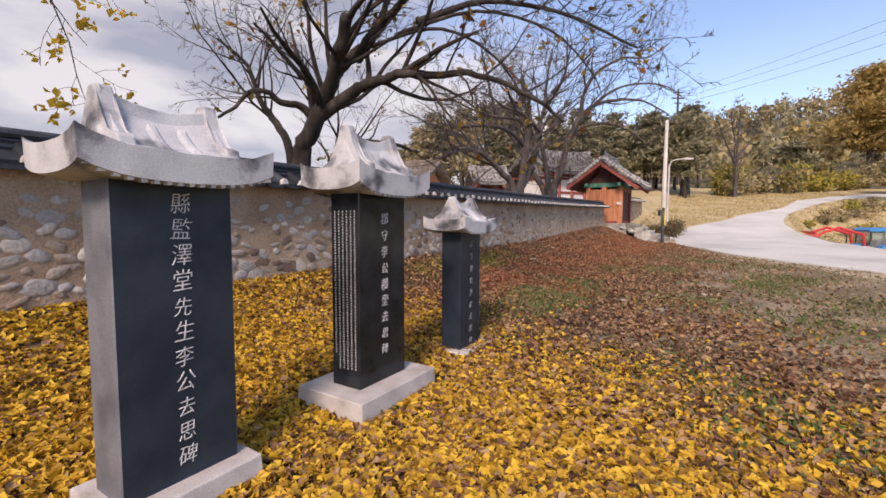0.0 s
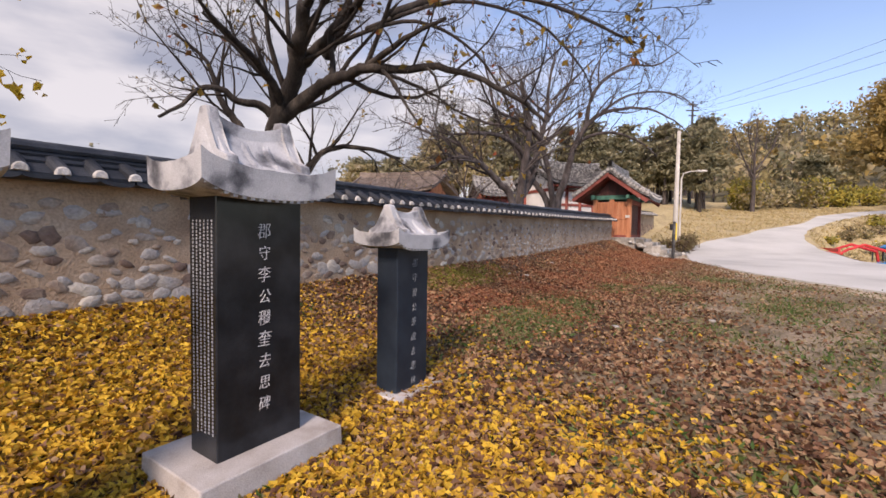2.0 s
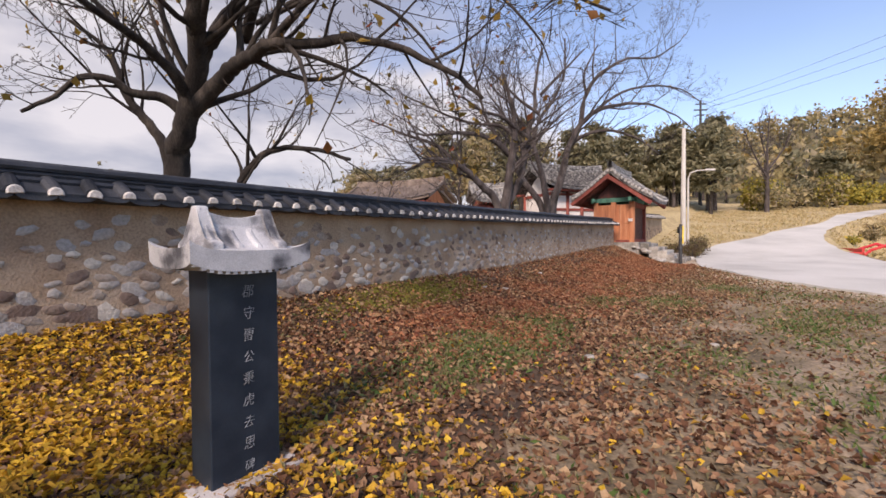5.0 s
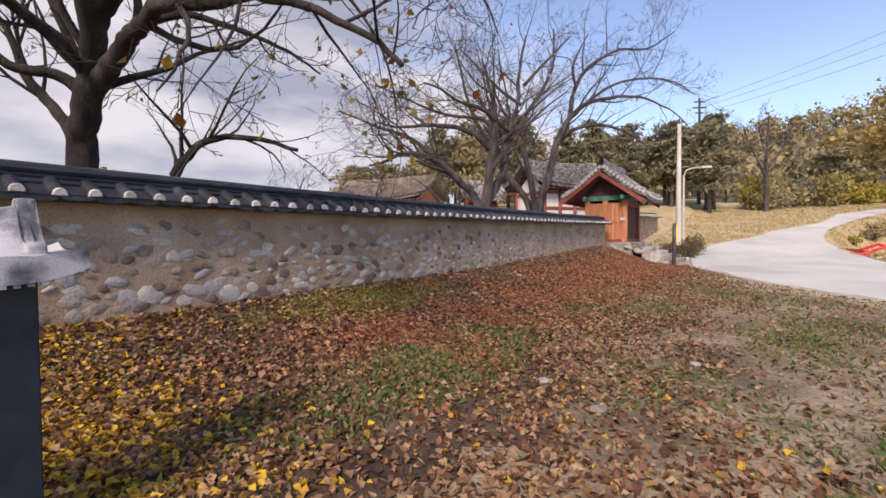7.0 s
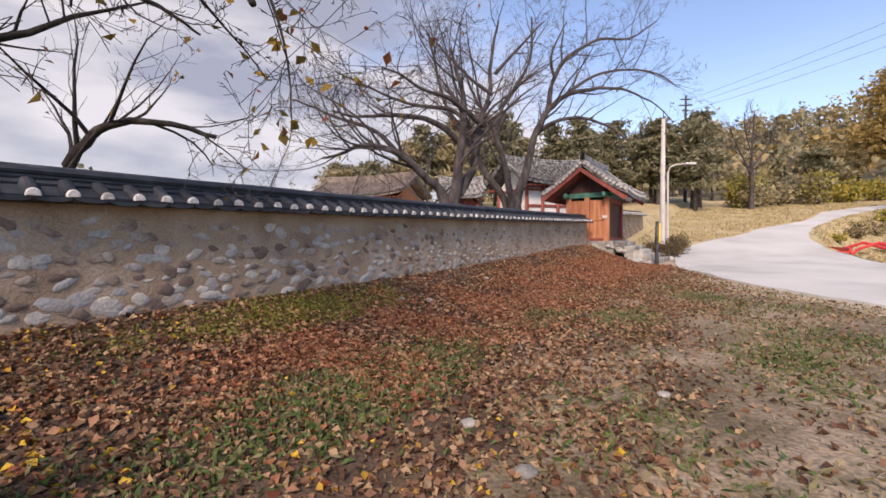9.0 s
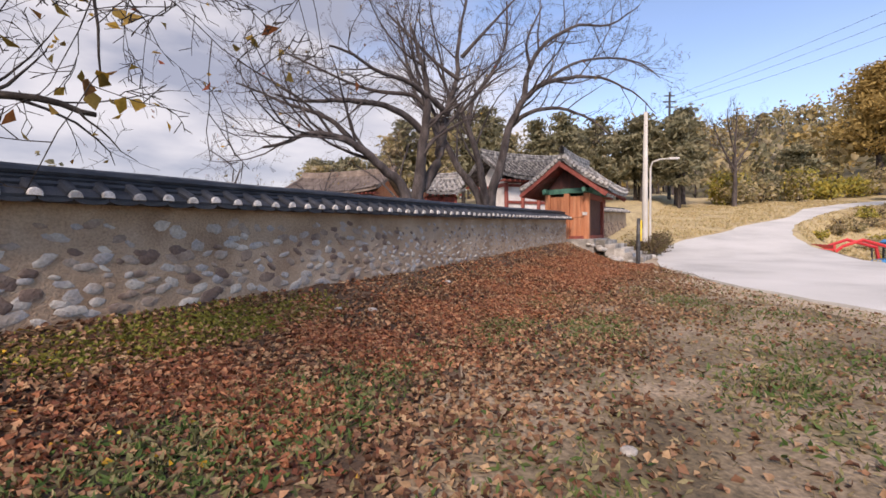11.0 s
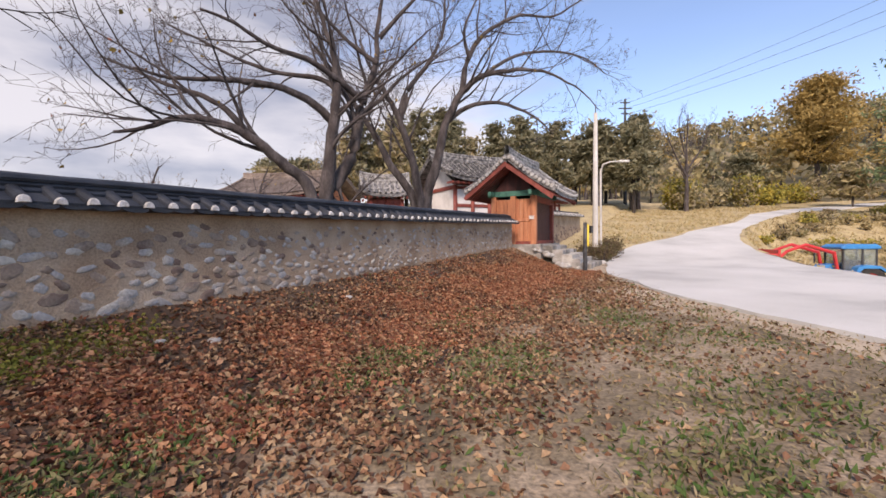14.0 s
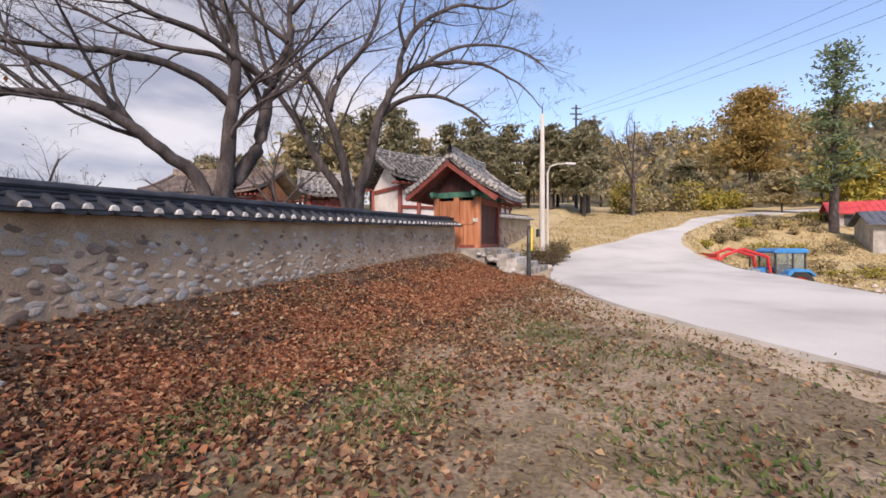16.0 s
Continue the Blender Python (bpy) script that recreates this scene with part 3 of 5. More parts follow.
def cap_part(parent, w, d, z0, h, ridge_w, flip=0.0):
    """Stone roof of a stele: concave slopes from an upturned eave to a saddle ridge."""
    nx, ny = 45, 21
    verts, faces = [], []

    def lift(a, b):
        return h * (0.10 * abs(a) ** 4 * (0.5 + 0.5 * b * b) + 0.06 * abs(b) ** 5 * abs(a) ** 3)
    top, bot = [], []
    for j in range(ny):
        for i in range(nx):
            a, b = 2 * i / (nx - 1) - 1, 2 * j / (ny - 1) - 1
            x, y = a * w / 2, b * d / 2
            eave = z0 + 0.31 * h + lift(a, b)
            rx = ridge_w / w
            inner = 1 - ease(rx * 0.96, rx * 1.22, abs(a) + 0.10 * b * b)
            slope = (1 - abs(b)) ** 2.3 * 0.92 + 0.08 * (1 - b * b)
            side = inner
            ridge = z0 + h * (0.80 + 0.20 * min(1, abs(a) / rx) ** 2)
            z = eave + (ridge - eave) * min(slope * 1.15, 1.0) * side
            z += 0.006 * noise.noise((x * 14 + flip, y * 14, z0)) + 0.012 * (1 if abs(math.sin(a * 9.0)) > 0.93 and 0.2 < abs(b) < 0.8 and abs(a) < rx else 0)
            top.append(Vector((x, y, z)))
            bot.append(Vector((x * 0.99, y * 0.99, z0 + lift(a, b) * 0.95 - 0.02 * h * (1 - abs(a)))))
    verts = top + bot
    n = nx * ny
    for j in range(ny - 1):
        for i in range(nx - 1):
            k = j * nx + i
            faces.append((k, k + 1, k + nx + 1, k + nx))
            faces.append((n + k, n + k + nx, n + k + nx + 1, n + k + 1))
    border = [i for i in range(nx)] + [j * nx + nx - 1 for j in range(1, ny)] + [(ny - 1) * nx + i for i in range(nx - 2, -1, -1)] + [j * nx for j in range(ny - 2, 0, -1)]
    for p, q in zip(border, border[1:] + border[:1]):
        faces.append((p, n + p, n + q, q))
    cap = mesh_object("roof_cap", verts, faces, M_GRANITE, parent, smooth=False)
    bm = bmesh.new()
    for i in range(17):
        a = 2 * i / 16 - 1
        x, z = a * w * 0.46, z0 + lift(a, 1) * 0.95 - 0.004
        for side in (-1, 1):
            y = side * d * 0.455
            add_box(bm, x - 0.011, x + 0.011, y - 0.016, y + 0.016, z - 0.016, z + 0.01)
    tagged(from_bm("rafter_ends", bm, M_GRANITE, parent), kind="stuff")
    # ridge slab with raised ends, and a band below it
    bm = bmesh.new()
    segs = 16
    rows = []
    for i in range(segs + 1):
        a = 2 * i / segs - 1
        x = a * ridge_w / 2
        zt = z0 + h * (0.86 + 0.14 * a * a) + 0.10 * h * max(0, abs(a) - 0.75)
        zb = z0 + h * 0.62
        t = d * (0.055 + 0.02 * a * a)
        rows.append([bm.verts.new((x, -t * 1.6, zb)), bm.verts.new((x, -t, zt)), bm.verts.new((x, t, zt)), bm.verts.new((x, t * 1.6, zb))])
    for r0, r1 in zip(rows, rows[1:]):
        for k in range(4):
            j = (k + 1) % 4
            bm.faces.new((r0[k], r1[k], r1[j], r0[j]))
    bm.faces.new(rows[0]), bm.faces.new(rows[-1][::-1])
    from_bm("ridge", bm, M_GRANITE, parent, bevel=0.006)
    for side in (-1, 1):
        # carved gable blocks at both ends of the ridge
        outline = [(-d * 0.42, z0 + 0.30 * h), (-d * 0.40, z0 + 0.44 * h), (-d * 0.24, z0 + 0.50 * h), (-d * 0.13, z0 + 0.74 * h), (-d * 0.06, z0 + 1.03 * h), (d * 0.06, z0 + 1.03 * h), (d * 0.13, z0 + 0.74 * h), (d * 0.24, z0 + 0.50 * h), (d * 0.40, z0 + 0.44 * h), (d * 0.42, z0 + 0.30 * h)]
        x0 = side * ridge_w / 2
        prism("gable_block", outline, x0 - side * 0.055, x0 + side * 0.012, "x", M_GRANITE, parent, bevel=0.01)
    return cap


def stele(s0, s1, q_front, depth, z_ground, z_plinth, z_top, cap_h, cap_w, cap_d, plinth, front, side, body, char, spacing, start, ink, label, side_bars=False, tier=False):
    mid = (s0 + s1) / 2
    w = W(mid, q_front - depth / 2, z_ground)
    root = new("memorial_stele")
    root.matrix_world = pose(w.x, w.y, w.z, 0, 0, WALL_ANGLE)
    tagged(root, label, "stele", group="row of memorial steles")
    hw, hd, zp, zt = (s1 - s0) / 2, depth / 2, z_plinth - z_ground, z_top - z_ground
    bm = bmesh.new()
    p = [(plinth[0], 0.0 - 0.12), (plinth[0], zp * 0.35), (plinth[0] - (0.05 if tier else 0.008), zp * 0.40), (plinth[0] - (0.06 if tier else 0.02), zp)]
    rings = []
    for grow, z in p:
        dx, dy = grow / 2, (grow - plinth[0]) / 2 + plinth[1] / 2
        rings.append([bm.verts.new((x * dx, y * dy, z)) for x, y in ((-1, -1), (1, -1), (1, 1), (-1, 1))])
    for a, b in zip(rings, rings[1:]):
        for k in range(4):
            j = (k + 1) % 4
            bm.faces.new((a[k], a[j], b[j], b[k]))
    bm.faces.new(rings[0][::-1]), bm.faces.new(rings[-1])
    base = from_bm("plinth", bm, M_PLINTH, root, bevel=0.009)
    tagged(base, "tan-grey granite plinth")
    bm = bmesh.new()
    add_box(bm, -hw, hw, -hd, hd, zp - 0.01, zt + 0.02)
    for f in bm.faces:
        f.normal_update()
    bmesh.ops.bevel(bm, geom=list(bm.edges), offset=0.006, segments=1, affect="EDGES")
    bmesh.ops.recalc_face_normals(bm, faces=list(bm.faces))
    for f in bm.faces:
        f.material_index = 1 if abs(f.normal.x) > 0.5 else 0
    from_bm("inscribed_slab", bm, [front, side], root)
    cap_part(root, cap_w, cap_d, zt, cap_h, cap_w * 0.60, mid)
    hand = random.Random(int(mid * 100))
    for k, letter in enumerate(body):
        m = pose(0.01 + hand.uniform(-0.004, 0.004), -hd - 0.001, zt - start - char * 0.8 - spacing * k, 90, 0, 0)
        text_mesh("carved_character", letter, char * hand.uniform(0.92, 1.1), ink, root, m @ pose(0, 0, 0, 0, 0, hand.uniform(-2, 5)) @ Matrix.Diagonal((0.92, 1.04, 1, 1)))
    if side_bars:
        bm, rng = bmesh.new(), random.Random(9)
        for c in range(6):
            y = -hd + 0.04 + c * (depth - 0.08) / 5
            z = zt - 0.12
            while z > zp + 0.13 + (0.1 if c == 5 else 0):
                hgt = rng.uniform(0.008, 0.015)
                add_box(bm, -hw - 0.002, -hw + 0.004, y - 0.007, y + 0.007 - 0.004 * rng.random(), z - hgt, z)
                z -= hgt + 0.008
        tagged(from_bm("side_lettering", bm, M_SMALLINK, root), kind="stuff")
    return root


stele(-2.04, -1.515, 2.88, 0.27, 0.07, 0.265, 1.66, 0.39, 0.81, 0.58, (0.68, 0.50), M_BLUEBLACK, M_LITSIDE,
      "縣監澤堂先生李公去思碑", 0.098, 0.119, 0.05, M_INK, "blue-black memorial stele with carved granite roof cap on plinth")
stele(-0.614, -0.10, 2.90, 0.27, 0.06, 0.30, 1.68, 0.46, 0.80, 0.56, (0.92, 0.68), M_BLACK, M_BLACK,
      "郡守李公穳奎去思碑", 0.086, 0.121, 0.14, M_INK, "polished black memorial stele with granite roof cap and engraved side", True, True)
stele(0.855, 1.265, 2.86, 0.22, 0.09, 0.20, 1.38, 0.34, 0.70, 0.48, (0.62, 0.46), M_BLUEBLACK, M_BLUEBLACK,
      "郡守曺公秉虎去思碑", 0.072, 0.124, 0.10, M_DIMINK, "slim slate-black memorial stele under granite roof cap")

# ---- hanok buildings ----
def tiled_roof(root, L, D, z_eave, z_ridge, mat, sweep=0.25, pitch_rows=0.30, gable_in=0.0):
    """Gabled tile roof over x in [-L/2, L/2], eaves at y=+-D/2, concave slope, ribs of cover tiles."""
    nx, ny = 16, 8

    def height(x, k):
        a = abs(x) / (L / 2)
        return z_eave + (z_ridge - z_eave) * (k ** 1.25) + sweep * a ** 3 * (1 - 0.4 * k)
    for side in (-1, 1):
        verts, faces = [], []
        for j in range(ny + 1):
            for i in range(nx + 1):
                k = j / ny
                x = (2 * i / nx - 1) * L / 2
                verts.append(Vector((x, side * D / 2 * (1 - k), height(x, k))))
        m = len(verts)
        verts += [v - Vector((0, 0, 0.14)) for v in verts]
        w = nx + 1
        for j in range(ny):
            for i in range(nx):
                k = j * w + i
                faces += [(k, k + 1, k + w + 1, k + w), (m + k, m + k + w, m + k + w + 1, m + k + 1)]
        rim = [i for i in range(w)] + [j * w + nx for j in range(1, ny + 1)] + [ny * w + i for i in range(nx - 1, -1, -1)] + [j * w for j in range(ny - 1, 0, -1)]
        for p, q in zip(rim, rim[1:] + rim[:1]):
            faces.append((p, m + p, m + q, q))
        mesh_object("roof_slope", verts, faces, mat, root)
        verts, faces = [], []
        x = -L / 2 + 0.08
        while x < L / 2:
            pts = [Vector((x, side * D / 2 * (1 - k) * 1.015, height(x, k) + 0.035)) for k in np.linspace(0, 1, 7)]
            tube(verts, faces, pts, [0.075] * 7, 6)
            x += pitch_rows
        tagged(mesh_object("cover_tiles", verts, faces, mat, root), kind="stuff")
    verts, faces = [], []
    for off, r in ((0.04, 0.15), (0.22, 0.12), (0.36, 0.10)):
        pts = [Vector((x, 0, height(x, 1) + off)) for x in np.linspace(-L / 2 - 0.05, L / 2 + 0.05, 13)]
        tube(verts, faces, pts, [r] * 13, 8)
    for side in (-1, 1):
        for e in (-1, 1):
            pts = [Vector((e * (L / 2 - 0.06), side * D / 2 * (1 - k), height(L / 2, k) + 0.09)) for k in np.linspace(0, 1, 7)]
            tube(verts, faces, pts, [0.10] * 7, 6)
    mesh_object("ridge", verts, faces, mat, root)
    return height


def hanok(x, y, z, angle, L, D, wall_h, roof_l, roof_d, rise, label, mat=M_OLDTILE, bays=4, infill=M_WHITEWALL, name="hanok_hall", gable=M_ORANGE):
    root = new(name)
    root.matrix_world = pose(x, y, z, 0, 0, angle)
    tagged(root, label, "building")
    box_part("stone_base", -L / 2 - 0.35, L / 2 + 0.35, -D / 2 - 0.35, D / 2 + 0.35, -1.0, 0.35, M_STEPSTONE, root, 0.03)
    box_part("wall", -L / 2, L / 2, -D / 2, D / 2, 0.35, wall_h, infill, root, 0.0)
    for i in range(bays + 1):
        for side in (-1, 1):
            px, py = -L / 2 + L * i / bays, side * (D / 2 + 0.01)
            verts, faces = [], []
            tube(verts, faces, [Vector((px, py, 0.3)), Vector((px, py, wall_h))], [0.12, 0.11], 10)
            mesh_object("column", verts, faces, M_REDWOOD, root, smooth=True)
    for side in (-1, 1):
        bm = bmesh.new()
        for zz in (wall_h - 0.22, wall_h * 0.55, 0.45):
            add_box(bm, -L / 2, L / 2, side * (D / 2) - 0.05, side * (D / 2) + 0.05, zz, zz + 0.16)
        from_bm("rail", bm, M_REDWOOD, root)
        bm = bmesh.new()
        for i in range(int(roof_l / 0.32)):
            xx = -roof_l / 2 + 0.2 + i * 0.32
            add_box(bm, xx - 0.05, xx + 0.05, side * (D / 2) - 0.1, side * (roof_d / 2 - 0.08), wall_h + 0.02, wall_h + 0.12)
        from_bm("rafters", bm, M_REDWOOD, root)
    for e in (-1, 1):
        prism("gable", [(-D / 2, wall_h), (D / 2, wall_h), (0, wall_h + rise * 0.86)], e * (L / 2 - 0.06), e * (L / 2 + 0.03), "x", gable, root)
        box_part("side_rail", e * L / 2 - 0.05, e * L / 2 + 0.05, -D / 2, D / 2, wall_h - 0.2, wall_h, M_REDWOOD, root, 0.0)
    tiled_roof(root, roof_l, roof_d, wall_h + 0.22, wall_h + 0.22 + rise, mat)
    return root


hanok(-4.2, 38.6, 1.9, -20, 7.0, 4.4, 2.6, 8.4, 6.0, 1.5, "old hall with brown-grey tiled roof and red timber frame", bays=5, mat=M_BROWNTILE)
hanok(8.3, 31.4, 1.9, 24, 4.4, 3.2, 2.6, 5.8, 4.8, 1.35, "white-walled tiled house with dark red columns", bays=4, gable=M_WHITEWALL)
hanok(3.1, 30.4, 1.7, 10, 1.7, 1.6, 2.1, 2.7, 2.6, 0.8, "small red-timbered shrine gate with tiled roof", bays=2, infill=M_REDWOOD, name="shrine_gate")
hanok(13.4, 36.5, 2.2, 57, 4.0, 2.6, 1.9, 5.4, 4.0, 1.0, "low tiled outbuilding behind the far wall", bays=3)

# ---- entrance gate ----
def build_gate():
    s0, s1, q0, q1 = 21.7, 24.4, 0.68, -1.0
    zb = 1.36
    w = W((s0 + s1) / 2, (q0 + q1) / 2, zb)
    root = new("entrance_gate")
    root.matrix_world = pose(w.x, w.y, w.z, 0, 0, WALL_ANGLE)
    tagged(root, "orange-boarded gatehouse with red doors and grey tiled gable roof", "gate")
    L, D, H = s1 - s0, q0 - q1, 1.95
    hl, hd = L / 2, D / 2
    box_part("stone_base", -hl - 0.3, hl + 0.3, -hd - 0.35, hd + 0.3, -1.2, 0.0, M_STEPSTONE, root, 0.03)
    for x in (-hl, hl):
        for y in (-hd, 0.0, hd):
            box_part("post", x - 0.11, x + 0.11, y - 0.11, y + 0.11, 0, H, M_ORANGE if x < 0 else M_REDWOOD, root, 0.012)
        # boards between the posts, each with its own edges
        for a, b in ((-hd + 0.11, -0.11), (0.11, hd - 0.11)):
            n = 4
            for k in range(n):
                ya, yb = a + (b - a) * k / n + 0.004, a + (b - a) * (k + 1) / n - 0.004
                box_part("side_board", x - 0.03, x + 0.03, ya, yb, 0.12, H - 0.12, M_ORANGE, root, 0.006)
        box_part("mid_rail", x - 0.06, x + 0.06, -hd + 0.11, hd - 0.11, 0.92, 1.04, M_ORANGE, root, 0.008)
        box_part("sill", x - 0.1, x + 0.1, -hd + 0.11, hd - 0.11, 0.0, 0.12, M_REDWOOD, root, 0.008)
        box_part("tie_beam", x - 0.09, x + 0.09, -hd - 0.25, hd + 0.25, H, H + 0.22, M_GREENPAINT, root, 0.012)
        # the deep shade of the gable recess is put into this panel's dark red
        prism("gable_panel", [(-hd, H + 0.22), (hd, H + 0.22), (0, H + 1.15)], x - 0.04, x + 0.04, "x", M_SHADERED, root)
    for y in (-hd, hd):
        box_part("lintel", -hl + 0.11, hl - 0.11, y - 0.08, y + 0.08, H - 0.24, H, M_REDWOOD, root, 0.01)
        box_part("eave_beam", -hl - 0.55, hl + 0.55, y - 0.07, y + 0.07, H + 0.02, H + 0.20, M_GREENPAINT, root, 0.01)
    box_part("threshold", -hl + 0.11, hl - 0.11, -hd - 0.07, -hd + 0.07, 0, 0.14, M_REDWOOD, root, 0.01)
    for x0, x1 in ((-hl + 0.12, -0.006), (0.006, hl - 0.12)):
        n = 5
        for k in range(n):
            a, b = x0 + (x1 - x0) * k / n + 0.003, x0 + (x1 - x0) * (k + 1) / n - 0.003
            box_part("door_board", a, b, -hd + 0.02, -hd + 0.06, 0.14, H - 0.24, M_SHADERED, root, 0.004)
        for z in (0.45, 1.30):
            box_part("door_batten", x0, x1, -hd - 0.01, -hd + 0.018, z, z + 0.1, M_SHADERED, root, 0.006)
    box_part("name_board", -hl - 0.135, -hl - 0.11, -hd - 0.04, -hd + 0.16, 1.0, 1.14, M_LIME, root, 0.004)
    RL, RD, ze, zr = L + 1.5, 3.7, H + 0.08, H + 1.42
    tiled_roof(root, RL, RD, ze, zr, M_OLDTILE, 0.12, 0.27)
    verts, faces = [], []
    x = -RL / 2 + 0.08
    while x < RL / 2:
        k = abs(x) / (RL / 2)
        for side in (-1, 1):
            p = Vector((x, side * (RD / 2) * 1.02, ze + 0.12 * k ** 3 + 0.035))
            tube(verts, faces, [p, p + Vector((0, side * 0.03, -0.01))], [0.07, 0.055], 8)
        x += 0.27
    for side in (-1, 1):
        for t in np.linspace(0.05, 0.95, 12):
            p = Vector((-RL / 2 - 0.02, side * RD / 2 * (1 - t), ze + (zr - ze) * t ** 1.25 + 0.14))
            tube(verts, faces, [p, p + Vector((-0.06, 0, -0.01))], [0.075, 0.06], 8)
    tagged(mesh_object("mortar_plugs", verts, faces, M_LIME, root), kind="stuff")
    bm = bmesh.new()
    for i in range(int(RL / 0.26)):
        x = -RL / 2 + 0.15 + i * 0.26
        for side in (-1, 1):
            add_box(bm, x - 0.045, x + 0.045, -0.06, 0.06, 0.0, 1.0, None)
            vs = list(bm.verts)[-8:]
            a, b = Vector((x, side * (RD / 2 - 0.05), ze - 0.17)), Vector((x, 0, zr - 0.20))
            d = (b - a)
            m = Matrix.Translation(a) @ d.to_track_quat("Z", "X").to_matrix().to_4x4() @ Matrix.Diagonal((0.8, 0.8, d.length, 1))
            bmesh.ops.transform(bm, matrix=m @ Matrix.Translation((-x, 0, 0)), verts=vs)
    tagged(from_bm("rafters", bm, M_REDWOOD, root), kind="stuff")
    for e in (-1, 1):
        for side in (-1, 1):
            x = e * (RL / 2 - 0.02)
            bm = bmesh.new()
            add_box(bm, -0.03, 0.03, -0.02, 0.18, 0, 1)
            a, b = Vector((x, side * (RD / 2 - 0.03), ze - 0.2)), Vector((x, 0, zr - 0.2))
            d = b - a
            ang = math.atan2(-(d.y), d.z)
            bmesh.ops.transform(bm, matrix=Matrix.Translation(a) @ Matrix.Rotation(ang, 4, "X") @ Matrix.Diagonal((1, 0.8, d.length, 1)), verts=list(bm.verts))
            from_bm("barge_board", bm, M_REDWOOD, root)


build_gate()


def build_steps():
    root = new("stone_steps")
    w = W(23.05, 1.0, 0)
    root.matrix_world = pose(w.x, w.y, 0, 0, 0, WALL_ANGLE)
    tagged(root, "worn grey stone steps with rough boulders below the gate", "steps")
    rng = random.Random(5)
    for k in range(5):
        z1, y = 1.30 - 0.17 * k, -0.05 - 0.36 * k
        x = -1.3
        while x < 1.25:
            wd = rng.uniform(0.45, 0.8)
            box_part("step_stone", x, min(x + wd - 0.012, 1.4), y - 0.38 + rng.uniform(-0.03, 0.03), y + 0.02, z1 - 0.5, z1 + rng.uniform(-0.012, 0.012), M_STEPSTONE, root, 0.025)
            x += wd
    for i in range(26):
        left = i % 2 == 0
        r = rng.uniform(0.08, 0.17)
        px = rng.uniform(-1.95, -1.4) if left else rng.uniform(1.45, 2.0)
        py = rng.uniform(-2.0, 0.2)
        p = W(23.05 + px, 1.0 - py)
        g = ground(p.x, p.y)
        bm = bmesh.new()
        bmesh.ops.create_icosphere(bm, subdivisions=2, radius=r)
        for v in bm.verts:
            v.co *= 1 + 0.22 * noise.noise(v.co * 5 + Vector((i, 0, 0)))
            v.co.z *= 0.7
        from_bm("boulder", bm, M_STEPSTONE, root, m=pose(px, py, g + r * 0.35 + (0.25 if py > -0.6 else 0.0), 0, 0, rng.uniform(0, 360)))


build_steps()


def build_far_wall():
    """The compound wall past the gate."""
    verts, faces, rings, rr = [], [], [], []
    top = mesh_object("wall_far", *ring_loft([[W(s, q, z) for q, z in ((-0.1, 0.3), (-0.1, 2.70 + 0.03 * (s - 25)), (-0.5, 2.70 + 0.03 * (s - 25)), (-0.5, 0.3))] for s in np.arange(24.5, 36.1, 0.8)]), M_PLASTER)
    tagged(top, "stone-set earth wall beyond the gatehouse", "wall", kind="structure")
    roof = mesh_object("wall_far_roof", *ring_loft([[W(s, q, z + 2.70 + 0.03 * (s - 25)) for q, z in ((0.12, 0.0), (-0.2, 0.17), (-0.2, 0.32), (-0.4, 0.32), (-0.4, 0.17), (-0.72, 0.0))] for s in np.arange(24.5, 36.3, 0.8)]), M_TILE)
    tagged(roof, "dark tiled coping of the far wall", "wall roof", kind="structure")
    verts, faces = [], []
    s = 24.6
    while s < 36:
        z = 2.70 + 0.03 * (s - 25)
        tube(verts, faces, [W(s, 0.14, z + 0.03), W(s, -0.2, z + 0.2)], [0.065, 0.065], 6)
        s += 0.27
    tagged(mesh_object("cover_tiles", verts, faces, M_OLDTILE, roof), kind="stuff")
    verts, faces = [], []
    rng = random.Random(3)
    for i in range(150):
        s, z = rng.uniform(24.7, 35.8), rng.uniform(1.0, 2.25)
        p = W(s, -0.1, z)
        add_dome(verts, faces, p, rng.uniform(0.07, 0.13), rng.uniform(0.05, 0.09), rng)
    tagged(mesh_object("wall_stones", verts, faces, M_STONE, top, smooth=True), kind="stuff")


def add_dome(verts, faces, p, a, b, rng, bulge=0.03):
    """A stone face standing proud of the wall at p."""
    base, n = len(verts), 9
    ph = rng.uniform(0, 6)
    rad = [1 + 0.2 * math.sin(2 * t + ph) + rng.uniform(-0.13, 0.13) for t in range(n)]
    for k, out in ((1.0, -0.012), (0.82, bulge * 0.75)):
        for i in range(n):
            t = 2 * math.pi * i / n
            verts.append(p + U * (math.cos(t) * a * k * rad[i]) + Vector((0, 0, math.sin(t) * b * k * rad[i])) + N * out)
    verts.append(p + N * bulge)
    for i in range(n):
        j = (i + 1) % n
        faces.append((base + i, base + j, base + n + j, base + n + i))
        faces.append((base + n + i, base + n + j, base + 2 * n))


build_far_wall()

